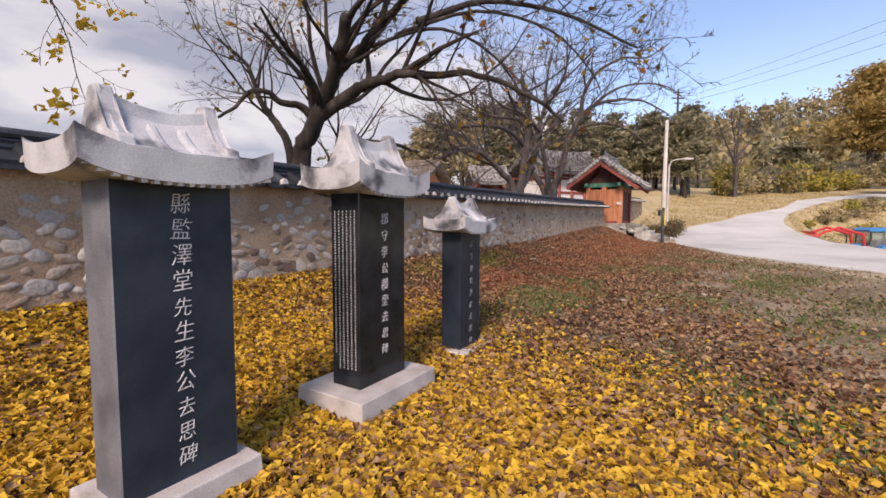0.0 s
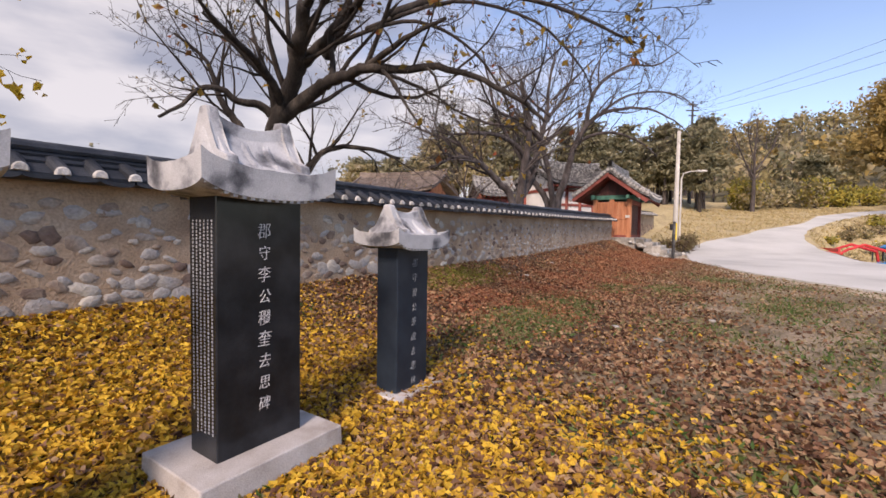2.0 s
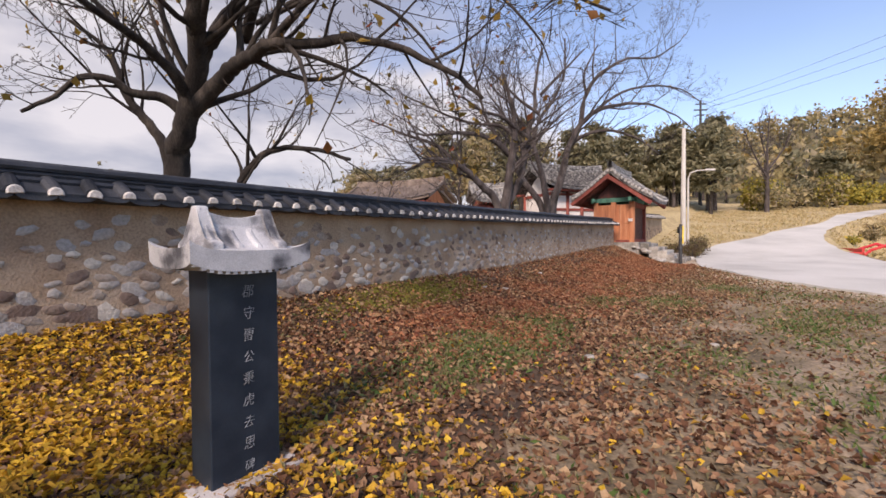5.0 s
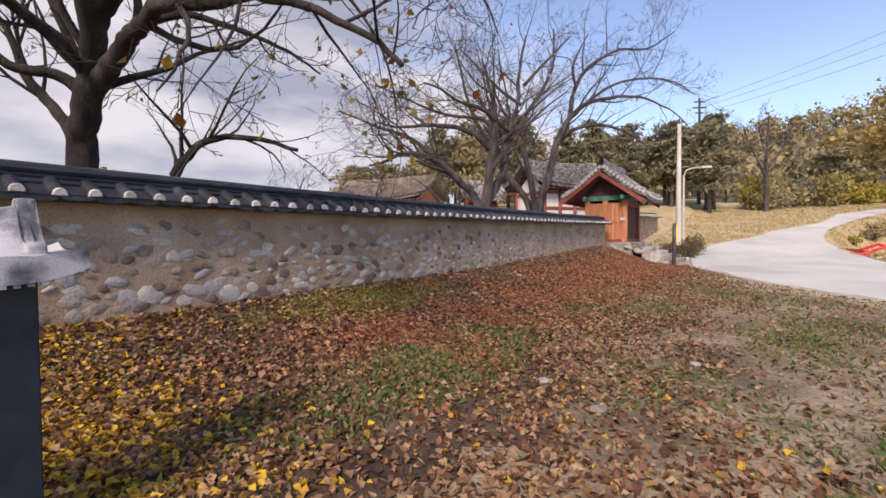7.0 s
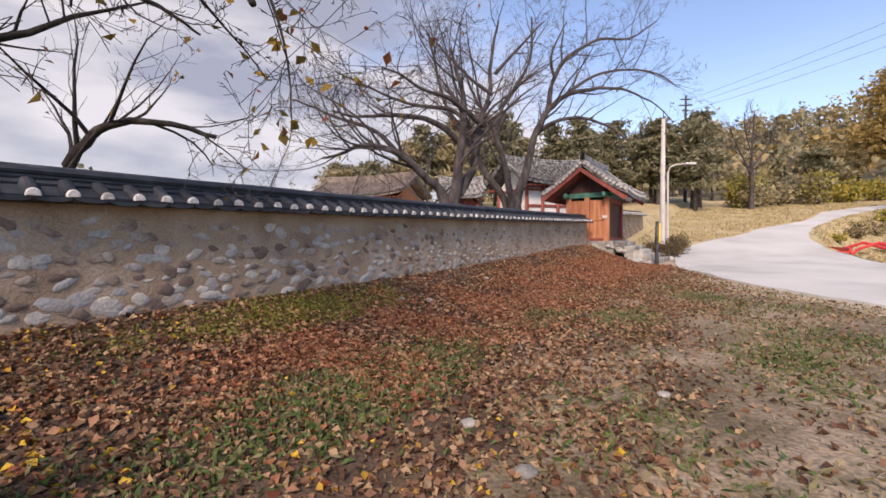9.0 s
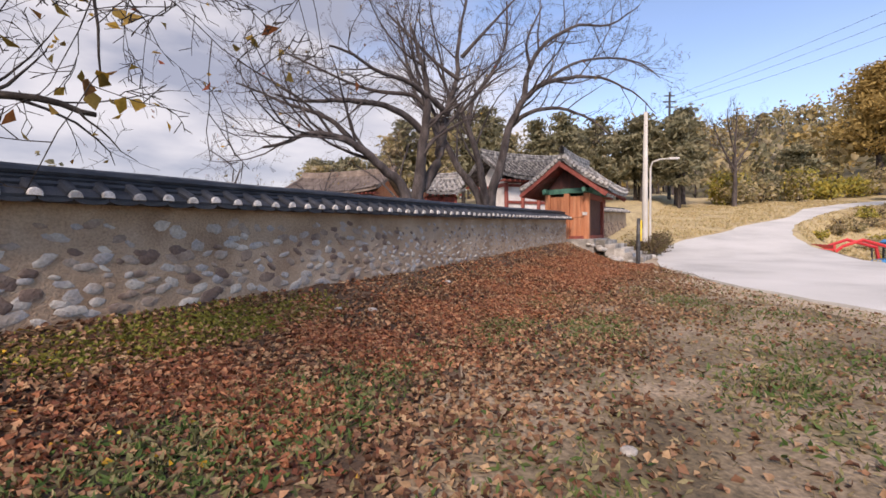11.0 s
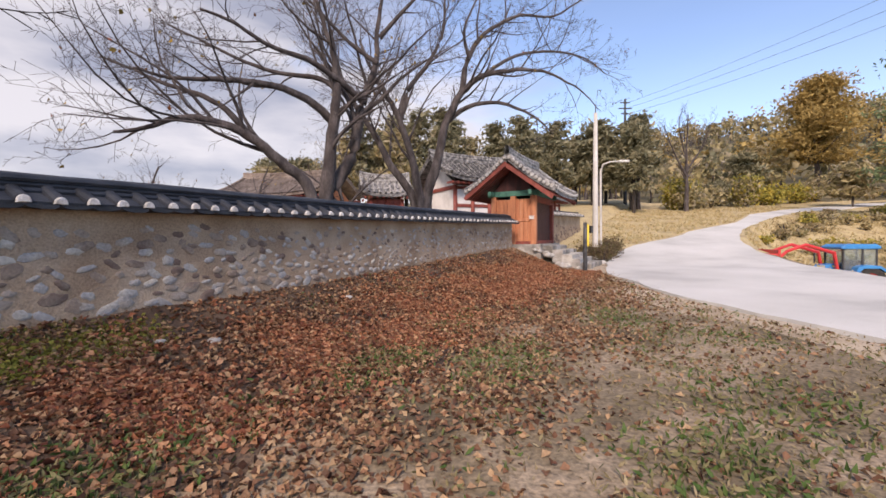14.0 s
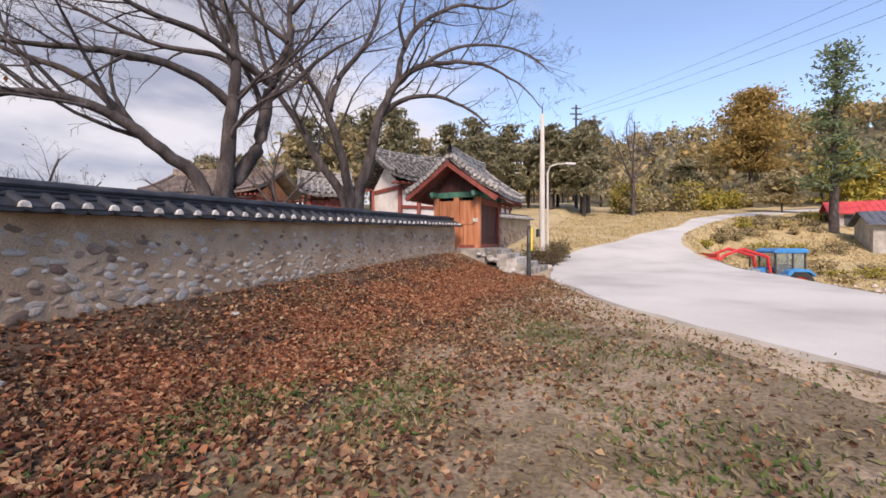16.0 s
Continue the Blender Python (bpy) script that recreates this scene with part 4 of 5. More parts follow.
# ---- poles, posts and cables ----
def build_pole():
    root = new("utility_pole")
    x, y = 13.35, 26.0
    z = ground(x, y)
    root.location = (x, y, z)
    tagged(root, "pale concrete utility pole with a street lamp arm", "utility pole")
    verts, faces = [], []
    tube(verts, faces, [Vector((0, 0, -0.3)), Vector((0, 0, 3)), Vector((0.02, 0, 6.9))], [0.145, 0.125, 0.085], 14)
    mesh_object("shaft", verts, faces, M_POLE, root, smooth=True)
    verts, faces = [], []
    tube(verts, faces, [Vector((0.36, 0.2, -0.3)), Vector((0.36, 0.2, 4.2)), Vector((0.45, 0.15, 4.5)), Vector((0.75, 0.05, 4.6)), Vector((1.2, -0.05, 4.62))], [0.06, 0.05, 0.04, 0.035, 0.035], 8)
    mesh_object("lamp_arm", verts, faces, M_POLE, root, smooth=True)
    box_part("lamp_head", 1.1, 1.62, -0.15, 0.05, 4.57, 4.67, M_LIME, root, 0.03)
    verts, faces = [], []
    tube(verts, faces, [Vector((0.02, 0, 6.85)), Vector((0.02, 0, 7.3))], [0.03, 0.02], 8)
    mesh_object("top_pin", verts, faces, M_DARKMETAL, root)
    box_part("meter_box", -0.26, -0.16, -0.12, 0.12, 1.2, 1.55, M_DARKMETAL, root, 0.01)


build_pole()


def build_post():
    x, y = 10.75, 20.95
    z = ground(x, y)
    root = new("marker_post")
    root.location = (x, y, z)
    tagged(root, "dark slim roadside post with a yellow guard sleeve", "post")
    verts, faces = [], []
    tube(verts, faces, [Vector((0, 0, -0.2)), Vector((0, 0, 1.0)), Vector((0.01, 0, 1.75))], [0.075, 0.07, 0.065], 10)
    mesh_object("shaft", verts, faces, M_DARKMETAL, root, smooth=True)
    verts, faces = [], []
    tube(verts, faces, [Vector((0.02, 0, 0.9)), Vector((0.02, 0, 1.68))], [0.05, 0.05], 10)
    ob = mesh_object("sleeve", verts, faces, M_YELLOW, root, smooth=True)
    ob.location = (0.09, 0.05, 0)


build_post()


def build_pylon():
    x, y = 34.1, 63.5
    z = ground(x, y)
    root = new("power_pylon")
    root.location = (x, y, z)
    tagged(root, "distant dark power pole above the pines", "pylon")
    verts, faces = [], []
    top = 20.6 - z
    tube(verts, faces, [Vector((0, 0, -0.5)), Vector((0, 0, top))], [0.25, 0.13], 8)
    for h, wd in ((top - 0.5, 0.7), (top - 1.3, 0.9), (top - 2.0, 0.5)):
        tube(verts, faces, [Vector((-wd, 0, h)), Vector((wd, 0, h))], [0.09, 0.09], 6)
    mesh_object("mast", verts, faces, M_DARKMETAL, root)


build_pylon()


def build_cables():
    for k, (a, b) in enumerate((((12.9, 26, 7.2), (4.6, 32, 5.3)), ((34, 63.5, 19.9), (52, 12, 24)), ((34, 63.5, 19.2), (52, 12, 22.4)), ((34, 63.5, 18.4), (52, 12, 20.8)))):
        a, b = Vector(a), Vector(b)
        verts, faces, pts = [], [], []
        for t in np.linspace(0, 1, 17):
            pts.append(a.lerp(b, t) - Vector((0, 0, (0.3 if k == 0 else 1.2) * 4 * t * (1 - t))))
        tube(verts, faces, pts, [0.012 if k == 0 else 0.02] * 17, 4)
        tagged(mesh_object("power_cable", verts, faces, M_CABLE), "thin black overhead power cable", "cable", group="overhead cables")


build_cables()

# ---- trees ----
def grow_tree(name, base, limbs, label, bark, seed, levels=4, leaf_count=0, twig=1.0, group="bare trees behind the wall", leaf_mat=None, leaf_size=0.06, hang=()):
    """limbs: (start height, turns of points (dx, dy, dz) from the base, radius at start). Side branches grow from them at random."""
    rng = random.Random(seed)
    root = new(name)
    root.location = base
    tagged(root, label, "tree", group=group)
    wood_v, wood_f, tw_v, tw_f, tips = [], [], [], [], []

    def rand_dir():
        return Vector((rng.gauss(0, 1), rng.gauss(0, 1), rng.gauss(0, 1))).normalized()

    def branch(p, d, length, r, level):
        n = (6, 5, 4, 3, 1)[min(level, 4)]
        pts, radii, dirs = [p], [r], [d]
        step = length / n
        bend = rand_dir() * 0.16
        for i in range(n):
            droop = Vector((0, 0, 0.10 if level < 2 else (0.02 if level < 3 else -0.10)))
            d = (d + bend + rand_dir() * 0.20 + droop).normalized()
            p = p + d * step
            pts.append(p), dirs.append(d), radii.append(max(0.0028, r * (1 - 0.80 * (i + 1) / n)))
        if level < 2:
            tube(wood_v, wood_f, pts, radii, 6)
        else:
            tube(tw_v, tw_f, pts, radii, 3)
        spread(pts, dirs, radii, length, level)

    def spread(pts, dirs, radii, length, level, first=0.18):
        if level >= levels:
            tips.extend(pts[-2:])
            return
        count = max(3, int((9 if level == 0 else 6 if level == 1 else 5) * twig * min(1.7, max(0.5, length / (3.0, 1.6, 0.9, 0.6)[min(level, 3)]))))
        n = len(pts) - 1
        for c in range(count):
            f = first + (1 - first) * (c + rng.uniform(0.1, 0.9)) / count
            i = min(n - 1, int(f * n))
            p = pts[i].lerp(pts[i + 1], f * n - i)
            d = dirs[min(i + 1, n)]
            out = (rand_dir() - d * 0.2)
            out = (out - d * out.dot(d)).normalized()
            nd = (d * rng.uniform(0.5, 0.9) + out * rng.uniform(0.55, 0.9) + Vector((0, 0, 0.18))).normalized()
            r0 = radii[min(i + 1, n)]
            branch(p, nd, min(length, 6.2) * rng.uniform(0.30, 0.60) * (1.1 - 0.5 * f), max(0.0036, r0 * rng.uniform(0.34, 0.55)), level + 1)

    hung = []
    for index, (points, r0, r1) in enumerate(limbs):
        raw = [Vector(q) for q in points]
        pts = []
        for i in range(len(raw) - 1):
            a, b, c, e = raw[max(i - 1, 0)], raw[i], raw[i + 1], raw[min(i + 2, len(raw) - 1)]
            for k in range(4):
                t = k / 4
                pts.append(0.5 * ((2 * b) + (c - a) * t + (2 * a - 5 * b + 4 * c - e) * t * t + (3 * b - a - 3 * c + e) * t ** 3) + rand_dir() * r0 * 0.12)
        pts.append(raw[-1])
        n = len(pts) - 1
        radii = [r0 + (r1 - r0) * (i / n) ** 0.8 for i in range(n + 1)]
        dirs = [(pts[min(i + 1, n)] - pts[max(i - 1, 0)]).normalized() for i in range(n + 1)]
        tube(wood_v, wood_f, pts, radii, 10 if r0 > 0.08 else 7)
        length = sum((pts[i + 1] - pts[i]).length for i in range(n))
        if index in hang:
            hung += [pts[rng.randrange(n // 2, n + 1)] + rand_dir() * rng.uniform(0.03, 0.4) for _ in range(34)]
        spread(pts, dirs, radii, length, 0, 0.3)
    mesh_object("trunk", wood_v, wood_f, bark, root, smooth=True)
    tagged(mesh_object("twigs", tw_v, tw_f, bark, root), kind="stuff")
    if leaf_count:
        pick = [tips[rng.randrange(len(tips))] + rand_dir() * 0.05 for _ in range(leaf_count)] + hung
        tagged(leaf_mesh("leaves", pick, leaf_size, leaf_mat or L_TWIGLEAF, np.random.default_rng(seed), None, 1.4, root), kind="stuff")
    return root


def gz(x, y):
    return ground(x, y)


AX, AY = -2.66, 8.07
grow_tree("cherry_tree", (AX, AY, gz(AX, AY)), [
    ([(0.02, -0.09, -0.2), (0.03, -0.11, 1.81), (0.28, -0.29, 2.26), (0.53, -0.47, 2.67), (0.75, -0.68, 3.01), (0.91, -0.94, 3.29), (1.06, -1.2, 3.46), (1.21, -1.47, 3.76)], 0.19, 0.09),
    ([(0.75, -0.68, 3.01), (0.94, -0.78, 3.23), (1.19, -0.84, 3.45), (1.39, -0.94, 3.59), (1.64, -1.0, 3.93), (1.83, -1.09, 4.35)], 0.12, 0.04),
    ([(0.37, -0.34, 2.47), (0.73, -0.53, 2.65), (1.09, -0.72, 2.85), (1.41, -0.93, 2.93), (1.74, -1.14, 2.94), (2.04, -1.38, 2.96), (2.54, -1.45, 2.92), (3.02, -1.54, 2.91), (3.49, -1.64, 2.76), (4.04, -1.67, 2.48), (4.36, -1.89, 2.13)], 0.13, 0.02),
    ([(1.43, -0.91, 2.96), (1.42, -0.87, 3.24), (1.41, -0.83, 3.58), (1.5, -0.72, 4.04)], 0.06, 0.02),
    ([(1.75, -1.04, 3.0), (2.07, -0.97, 3.07), (2.52, -0.8, 2.97), (2.95, -0.65, 2.81), (3.27, -0.59, 2.59)], 0.05, 0.01),
    ([(2.02, -1.33, 2.98), (2.34, -1.59, 3.08), (2.69, -1.82, 3.2), (3.13, -1.98, 3.33)], 0.06, 0.02),
    ([(0.32, -0.39, 2.56), (0.17, -0.55, 2.69), (-0.06, -0.78, 2.68), (-0.21, -0.94, 2.8), (-0.41, -1.14, 2.74), (-0.57, -1.31, 2.47), (-0.77, -1.51, 2.24)], 0.08, 0.02),
    ([(-0.19, 0.1, -0.2), (-0.24, 0.13, 1.94), (-0.46, 0.02, 2.51), (-0.67, -0.09, 2.85), (-0.81, -0.13, 3.29), (-0.95, -0.18, 3.58), (-1.29, -0.39, 3.86)], 0.1, 0.02),
    ([(0.5, -0.5, 2.81), (0.43, -0.65, 2.98), (0.21, -0.92, 3.2), (-0.0, -1.18, 3.46), (-0.2, -1.44, 3.67)], 0.07, 0.02),
    ([(1.1, -0.15, 3.6), (1.8, -1.0, 4.0), (2.6, -2.2, 4.1), (3.1, -3.3, 3.7), (3.4, -4.0, 3.1)], 0.085, 0.02),
    ([(1.3, -0.2, 3.8), (2.4, -0.5, 4.0), (3.2, -0.7, 3.7), (3.8, -0.75, 3.1), (4.1, -0.8, 2.4), (4.15, -0.8, 1.75)], 0.04, 0.005),
    ([(1.8, -0.35, 3.95), (3.2, -0.7, 4.2), (4.4, -0.9, 3.8), (5.0, -1.1, 3.1), (5.15, -1.2, 2.7)], 0.04, 0.005),
    ([(2.2, -0.5, 4.1), (3.4, -0.2, 4.6), (4.8, 0.0, 4.5), (6.2, 0.0, 3.9)], 0.07, 0.02),
], "large dark-barked bare cherry tree with a few clinging leaves", M_BARK, 11, 4, 420, 0.9, leaf_size=0.075, hang=(9, 10))
grow_tree("bent_tree", (-2.66, 9.45, gz(-2.66, 9.45)), [
    ([(0, 0, -0.2), (0.0, 0, 0.8), (0.08, 0.0, 1.55), (0.28, 0.1, 2.05), (0.65, 0.15, 2.4), (1.3, 0.2, 2.45), (2.1, 0.3, 2.25)], 0.13, 0.03),
], "small bent bare tree leaning over the wall", M_BARK, 23, 3, 30, 0.8)
BX, BY = 2.78, 15.6
grow_tree("broad_bare_tree", (BX, BY, gz(BX, BY)), [
    ([(-0.02, -0.06, -0.2), (-0.02, -0.07, 1.59), (0.08, -0.1, 2.29), (0.18, -0.13, 3.14), (0.28, -0.16, 3.87), (0.26, -0.22, 4.48), (0.11, -0.33, 5.03), (-0.09, -0.44, 5.66)], 0.2, 0.03),
    ([(0.02, 0.07, -0.2), (0.02, 0.09, 1.61), (0.49, 0.31, 2.51), (0.67, 0.45, 3.55), (0.8, 0.58, 4.08), (1.04, 0.73, 4.84), (1.1, 0.84, 5.84), (1.33, 1.0, 7.03)], 0.19, 0.03),
    ([(-0.22, -0.21, -0.2), (-0.28, -0.26, 1.67), (-0.82, -0.58, 2.3), (-1.29, -0.9, 2.72), (-1.85, -1.23, 2.94), (-2.29, -1.53, 2.88), (-2.67, -1.81, 2.65), (-3.0, -2.08, 2.5)], 0.15, 0.025),
    ([(-1.4, -0.39, 2.76), (-1.94, -0.37, 3.39), (-2.51, -0.37, 3.7), (-3.11, -0.37, 3.88), (-3.69, -0.37, 4.15), (-4.33, -0.38, 4.4)], 0.08, 0.02),
    ([(0.13, 0.04, 3.29), (-0.33, -0.27, 3.65), (-0.87, -0.59, 3.8), (-1.5, -0.94, 3.77), (-1.98, -1.25, 3.68), (-2.41, -1.54, 3.59), (-2.83, -1.83, 3.64)], 0.1, 0.02),
    ([(0.23, 0.06, 3.95), (-0.16, 0.16, 4.24), (-0.96, 0.15, 4.33), (-1.74, 0.14, 4.57), (-2.49, 0.13, 4.93), (-3.3, 0.12, 5.32)], 0.07, 0.02),
    ([(0.75, 0.21, 3.81), (0.26, -0.24, 4.1), (-0.22, -0.69, 4.31), (-0.72, -1.13, 4.32), (-1.22, -1.59, 4.52), (-1.63, -2.01, 4.55)], 0.085, 0.02),
    ([(1.1, 0.31, 4.65), (0.46, 0.3, 5.11), (-0.16, 0.3, 5.78), (-0.77, 0.3, 6.38)], 0.06, 0.02),
    ([(1.16, 0.33, 5.23), (1.8, 0.19, 5.88), (2.48, 0.07, 6.54)], 0.06, 0.02),
], "tall spreading bare tree with several stems", M_BARK2, 31, 4, 120, 0.86)
CX, CY = 5.05, 19.9
grow_tree("broad_bare_tree", (CX, CY, gz(CX, CY)), [
    ([(-0.28, 0.11, -0.2), (-0.35, 0.14, 1.72), (-1.04, 0.27, 2.79), (-1.62, 0.41, 3.9), (-2.23, 0.54, 4.89), (-2.7, 0.68, 5.9), (-3.03, 0.82, 7.3), (-3.29, 0.95, 8.55)], 0.17, 0.03),
    ([(-0.14, -0.11, -0.2), (-0.17, -0.14, 1.7), (-0.43, -0.27, 3.03), (-0.77, -0.41, 4.13), (-1.16, -0.55, 4.86), (-1.59, -0.69, 5.57), (-1.93, -0.83, 6.4)], 0.18, 0.03),
    ([(-0.76, -0.01, 4.32), (-0.5, 0.19, 5.32), (0.19, 0.4, 6.29), (0.69, 0.61, 7.46), (0.75, 0.81, 8.98)], 0.11, 0.03),
    ([(0.03, -0.06, -0.2), (0.04, -0.07, 1.65), (0.39, -0.13, 2.91), (0.66, -0.19, 4.07), (1.17, -0.25, 5.07), (1.84, -0.31, 5.58), (2.69, -0.36, 5.77), (3.72, -0.42, 5.72), (4.77, -0.47, 5.24), (5.56, -0.52, 4.49)], 0.21, 0.009),
    ([(0.7, 0.01, 4.21), (1.33, -0.28, 4.62), (2.3, -0.57, 4.68), (3.25, -0.86, 4.22), (3.75, -1.15, 3.67)], 0.1, 0.02),
    ([(1.22, 0.02, 5.2), (1.42, 0.14, 6.25), (2.02, 0.27, 7.2), (3.22, 0.4, 7.88), (4.38, 0.54, 7.95), (5.49, 0.68, 8.66)], 0.11, 0.02),
    ([(1.46, 0.02, 6.28), (1.28, -0.23, 7.07), (1.76, -0.48, 8.12)], 0.07, 0.02),
    ([(1.88, 0.03, 5.71), (3.0, 0.29, 6.49), (4.38, 0.56, 6.78), (5.64, 0.83, 6.69), (6.46, 1.09, 6.27)], 0.07, 0.015),
], "tall spreading bare tree with several stems", M_BARK2, 47, 4, 120, 0.86)
for k, (x, y, sc) in enumerate(((1.2, 27.5, 1.0), (-3.5, 30, 0.8), (-7.5, 27, 0.8), (-12, 34, 0.6))):
    grow_tree("small_bare_tree", (x, y, gz(x, y)), [
        ([(0, 0, -0.2), (0.1, 0, 1.5 * sc), (-0.1, 0, 3.2 * sc), (0.4, 0, 5.0 * sc)], 0.13, 0.03),
        ([(0, 0, 1.8 * sc), (-1.2 * sc, 0.1, 3.1 * sc), (-2.4 * sc, 0, 3.9 * sc)], 0.08, 0.02),
        ([(0, 0, 1.6 * sc), (1.1 * sc, 0.1, 2.8 * sc), (2.4 * sc, 0, 3.8 * sc)], 0.08, 0.02),
    ], "small bare tree in the compound yard", M_BARK2, 60 + k, 3, 60, 1.0)
bx, by = 35.8, 52.8
grow_tree("roadside_bare_tree", (bx, by, gz(bx, by)), [
    ([(0, 0, -0.3), (0.1, 0, 3.0), (0.0, 0, 6.0), (0.2, 0, 11.0)], 0.30, 0.05),
    ([(0, 0, 4.0), (-1.6, 0, 7.0), (-2.6, 0, 9.6)], 0.14, 0.03),
    ([(0, 0, 4.6), (1.8, 0, 7.2), (3.0, 0, 10.0)], 0.14, 0.03),
    ([(0, 0, 6.0), (-0.7, 0, 8.5), (-0.9, 0, 10.8)], 0.10, 0.03),
], "grey leafless tree beside the lane", M_BARK2, 71, 3, 0, 1.0, group="roadside trees")

# a ginkgo bough reaching in overhead by the first stele
grow_tree("ginkgo_tree", (-6.4, 1.2, gz(-6.4, 1.2)), [
    ([(0, 0, -0.2), (0.1, 0, 2), (0.2, 0.1, 4.0), (0.3, 0.2, 7.0)], 0.22, 0.08),
    ([(0.2, 0.1, 3.2), (1.0, 1.2, 3.6), (2.0, 2.4, 3.5), (2.8, 3.1, 3.0)], 0.08, 0.02),
    ([(0.2, 0.1, 4.5), (1.0, -0.6, 5.4), (2.2, -1.2, 5.9)], 0.08, 0.02),
    ([(0.2, 0.1, 4.5), (-1.2, 0.6, 5.6), (-2.2, 1.2, 6.1)], 0.08, 0.02),
], "yellow autumn ginkgo tree shedding leaves", M_BARK2, 81, 3, 3500, 1.0, group="", leaf_mat=L_GINKGO, leaf_size=0.075)


def clump_tree(name, base, height, spread, mat, label, seed, lowest=0.35, clumps=38, leaves=34, leaf=0.30, bark=M_BARK2, group="pines along the lane", cone=0.55):
    """A pine: tapered trunk, limbs, and clumps of needles with gaps."""
    rng, nrng = random.Random(seed), np.random.default_rng(seed)
    root = new(name)
    root.location = base
    tagged(root, label, "tree", group=group)
    verts, faces, centres = [], [], []
    pts = [Vector((0.25 * noise.noise((seed, k * 0.4, 0)) * k * 0.25, 0.2 * noise.noise((seed, 7, k * 0.4)), height * 0.97 * k / 8 - 0.3 * (k == 0))) for k in range(9)]
    tube(verts, faces, pts, [height * 0.022 * (1 - 0.85 * k / 8) + 0.02 for k in range(9)], 8)
    for i in range(clumps):
        f = lowest + (1 - lowest) * ((i + rng.random()) / clumps)
        k = min(7, int(f * 8))
        p = pts[k].lerp(pts[k + 1], f * 8 - k)
        reach = spread * (1 - f) ** cone * rng.uniform(0.45, 1.1) * (0.75 + 0.25 * math.sin(seed + i))
        if f > 0.93:
            reach = spread * 0.12
        a = rng.uniform(0, 6.283)
        tip = p + Vector((math.cos(a) * reach, math.sin(a) * reach, reach * rng.uniform(0.05, 0.4)))
        mid = p.lerp(tip, 0.5) + Vector((0, 0, -0.03 * reach))
        tube(verts, faces, [p, mid, tip], [height * 0.007 + 0.01, height * 0.005, 0.01], 4)
        for c, sc in ((tip, 1.0), (mid, 0.7)):
            n = int(leaves * sc)
            rr = spread * 0.15 * sc + 0.15
            q = nrng.normal(size=(n, 3)) * np.array([rr, rr, rr * 0.24]) + np.array(c)
            centres.append(q)
    mesh_object("trunk", verts, faces, bark, root, smooth=True)
    tagged(leaf_mesh("foliage", np.concatenate(centres), leaf * 0.74, mat, nrng, 0.8, 2.7, root), kind="stuff")
    return root


x, y = 62.0, 63.0
clump_tree("golden_pine", (x, y, gz(x, y)), 24.0 - gz(x, y), 7.4, L_GOLDPINE, "golden-brown pine tree by the lane bend", 5, 0.30, 120, 74, 0.32, cone=0.42)
x, y = 46.3, 38.9
clump_tree("green_pine", (x, y, gz(x, y)), 19.2 - gz(x, y), 3.9, L_GREENPINE, "tall green pine tree beside the houses", 6, 0.22, 50, 40, 0.22, cone=0.75)
rngp = random.Random(77)
for k in range(42):
    x, y = -13 + 1.06 * k + rngp.uniform(-1.2, 1.2), 56 + rngp.uniform(-4, 12)
    if on_road(x, y, 2.0):
        y += 9
    clump_tree("dark_pine", (x, y, gz(x, y)), rngp.uniform(6.5, 9.8) * (0.75 + 0.45 * ease(-12, 4, x) - 0.1 * ease(8, 14, x)), rngp.uniform(2.4, 3.6), L_PINE if k % 5 else L_WOODS, "dark green pine in the wood behind the compound", 100 + k, 0.26, 38, 25, 0.36, bark=M_BARK, group="pine wood")
for k, (x, y, h) in enumerate(((30.5, 55, 10.5), (33, 58, 12), (27, 56, 10), (50, 62, 7), (56, 52.5, 5), (58, 46, 6), (64, 42, 8), (55, 66, 8), (72, 58, 9))):
    clump_tree("mixed_tree", (x, y, gz(x, y)), h, 3.4, (L_PINE if k < 3 else (L_PINE, L_WOODS, L_SHRUB)[k % 3]), "autumn-tinted tree on the hill foot", 300 + k, 0.38 if k < 3 else 0.2, 34, 44, 0.38, group="hill-foot trees")


def shrub(name, x, y, r, h, mat, label, seed, group="", count=420, leaf=0.09):
    rng = np.random.default_rng(seed)
    root = new(name)
    root.location = (x, y, gz(x, y))
    tagged(root, label, "shrub", group=group)
    verts, faces = [], []
    rr = random.Random(seed)
    for _ in range(9):
        a, k = rr.uniform(0, 6.28), rr.uniform(0.3, 0.9)
        tube(verts, faces, [Vector((0, 0, -0.1)), Vector((math.cos(a) * r * k * 0.5, math.sin(a) * r * k * 0.5, h * 0.5)), Vector((math.cos(a) * r * k, math.sin(a) * r * k, h * 0.85))], [0.03, 0.02, 0.008], 4)
    mesh_object("stems", verts, faces, M_BARK2, root)
    d = rng.normal(size=(count, 3))
    d /= np.linalg.norm(d, axis=1)[:, None]
    d *= rng.uniform(0.5, 1.05, (count, 1)) * (1 + 0.25 * np.sin(d[:, :1] * 7 + seed))
    c = d * np.array([r, r, h * 0.5]) + np.array([0, 0, h * 0.52])
    tagged(leaf_mesh("foliage", c, leaf, mat, rng, None, 1.4, root), kind="stuff")
    return root


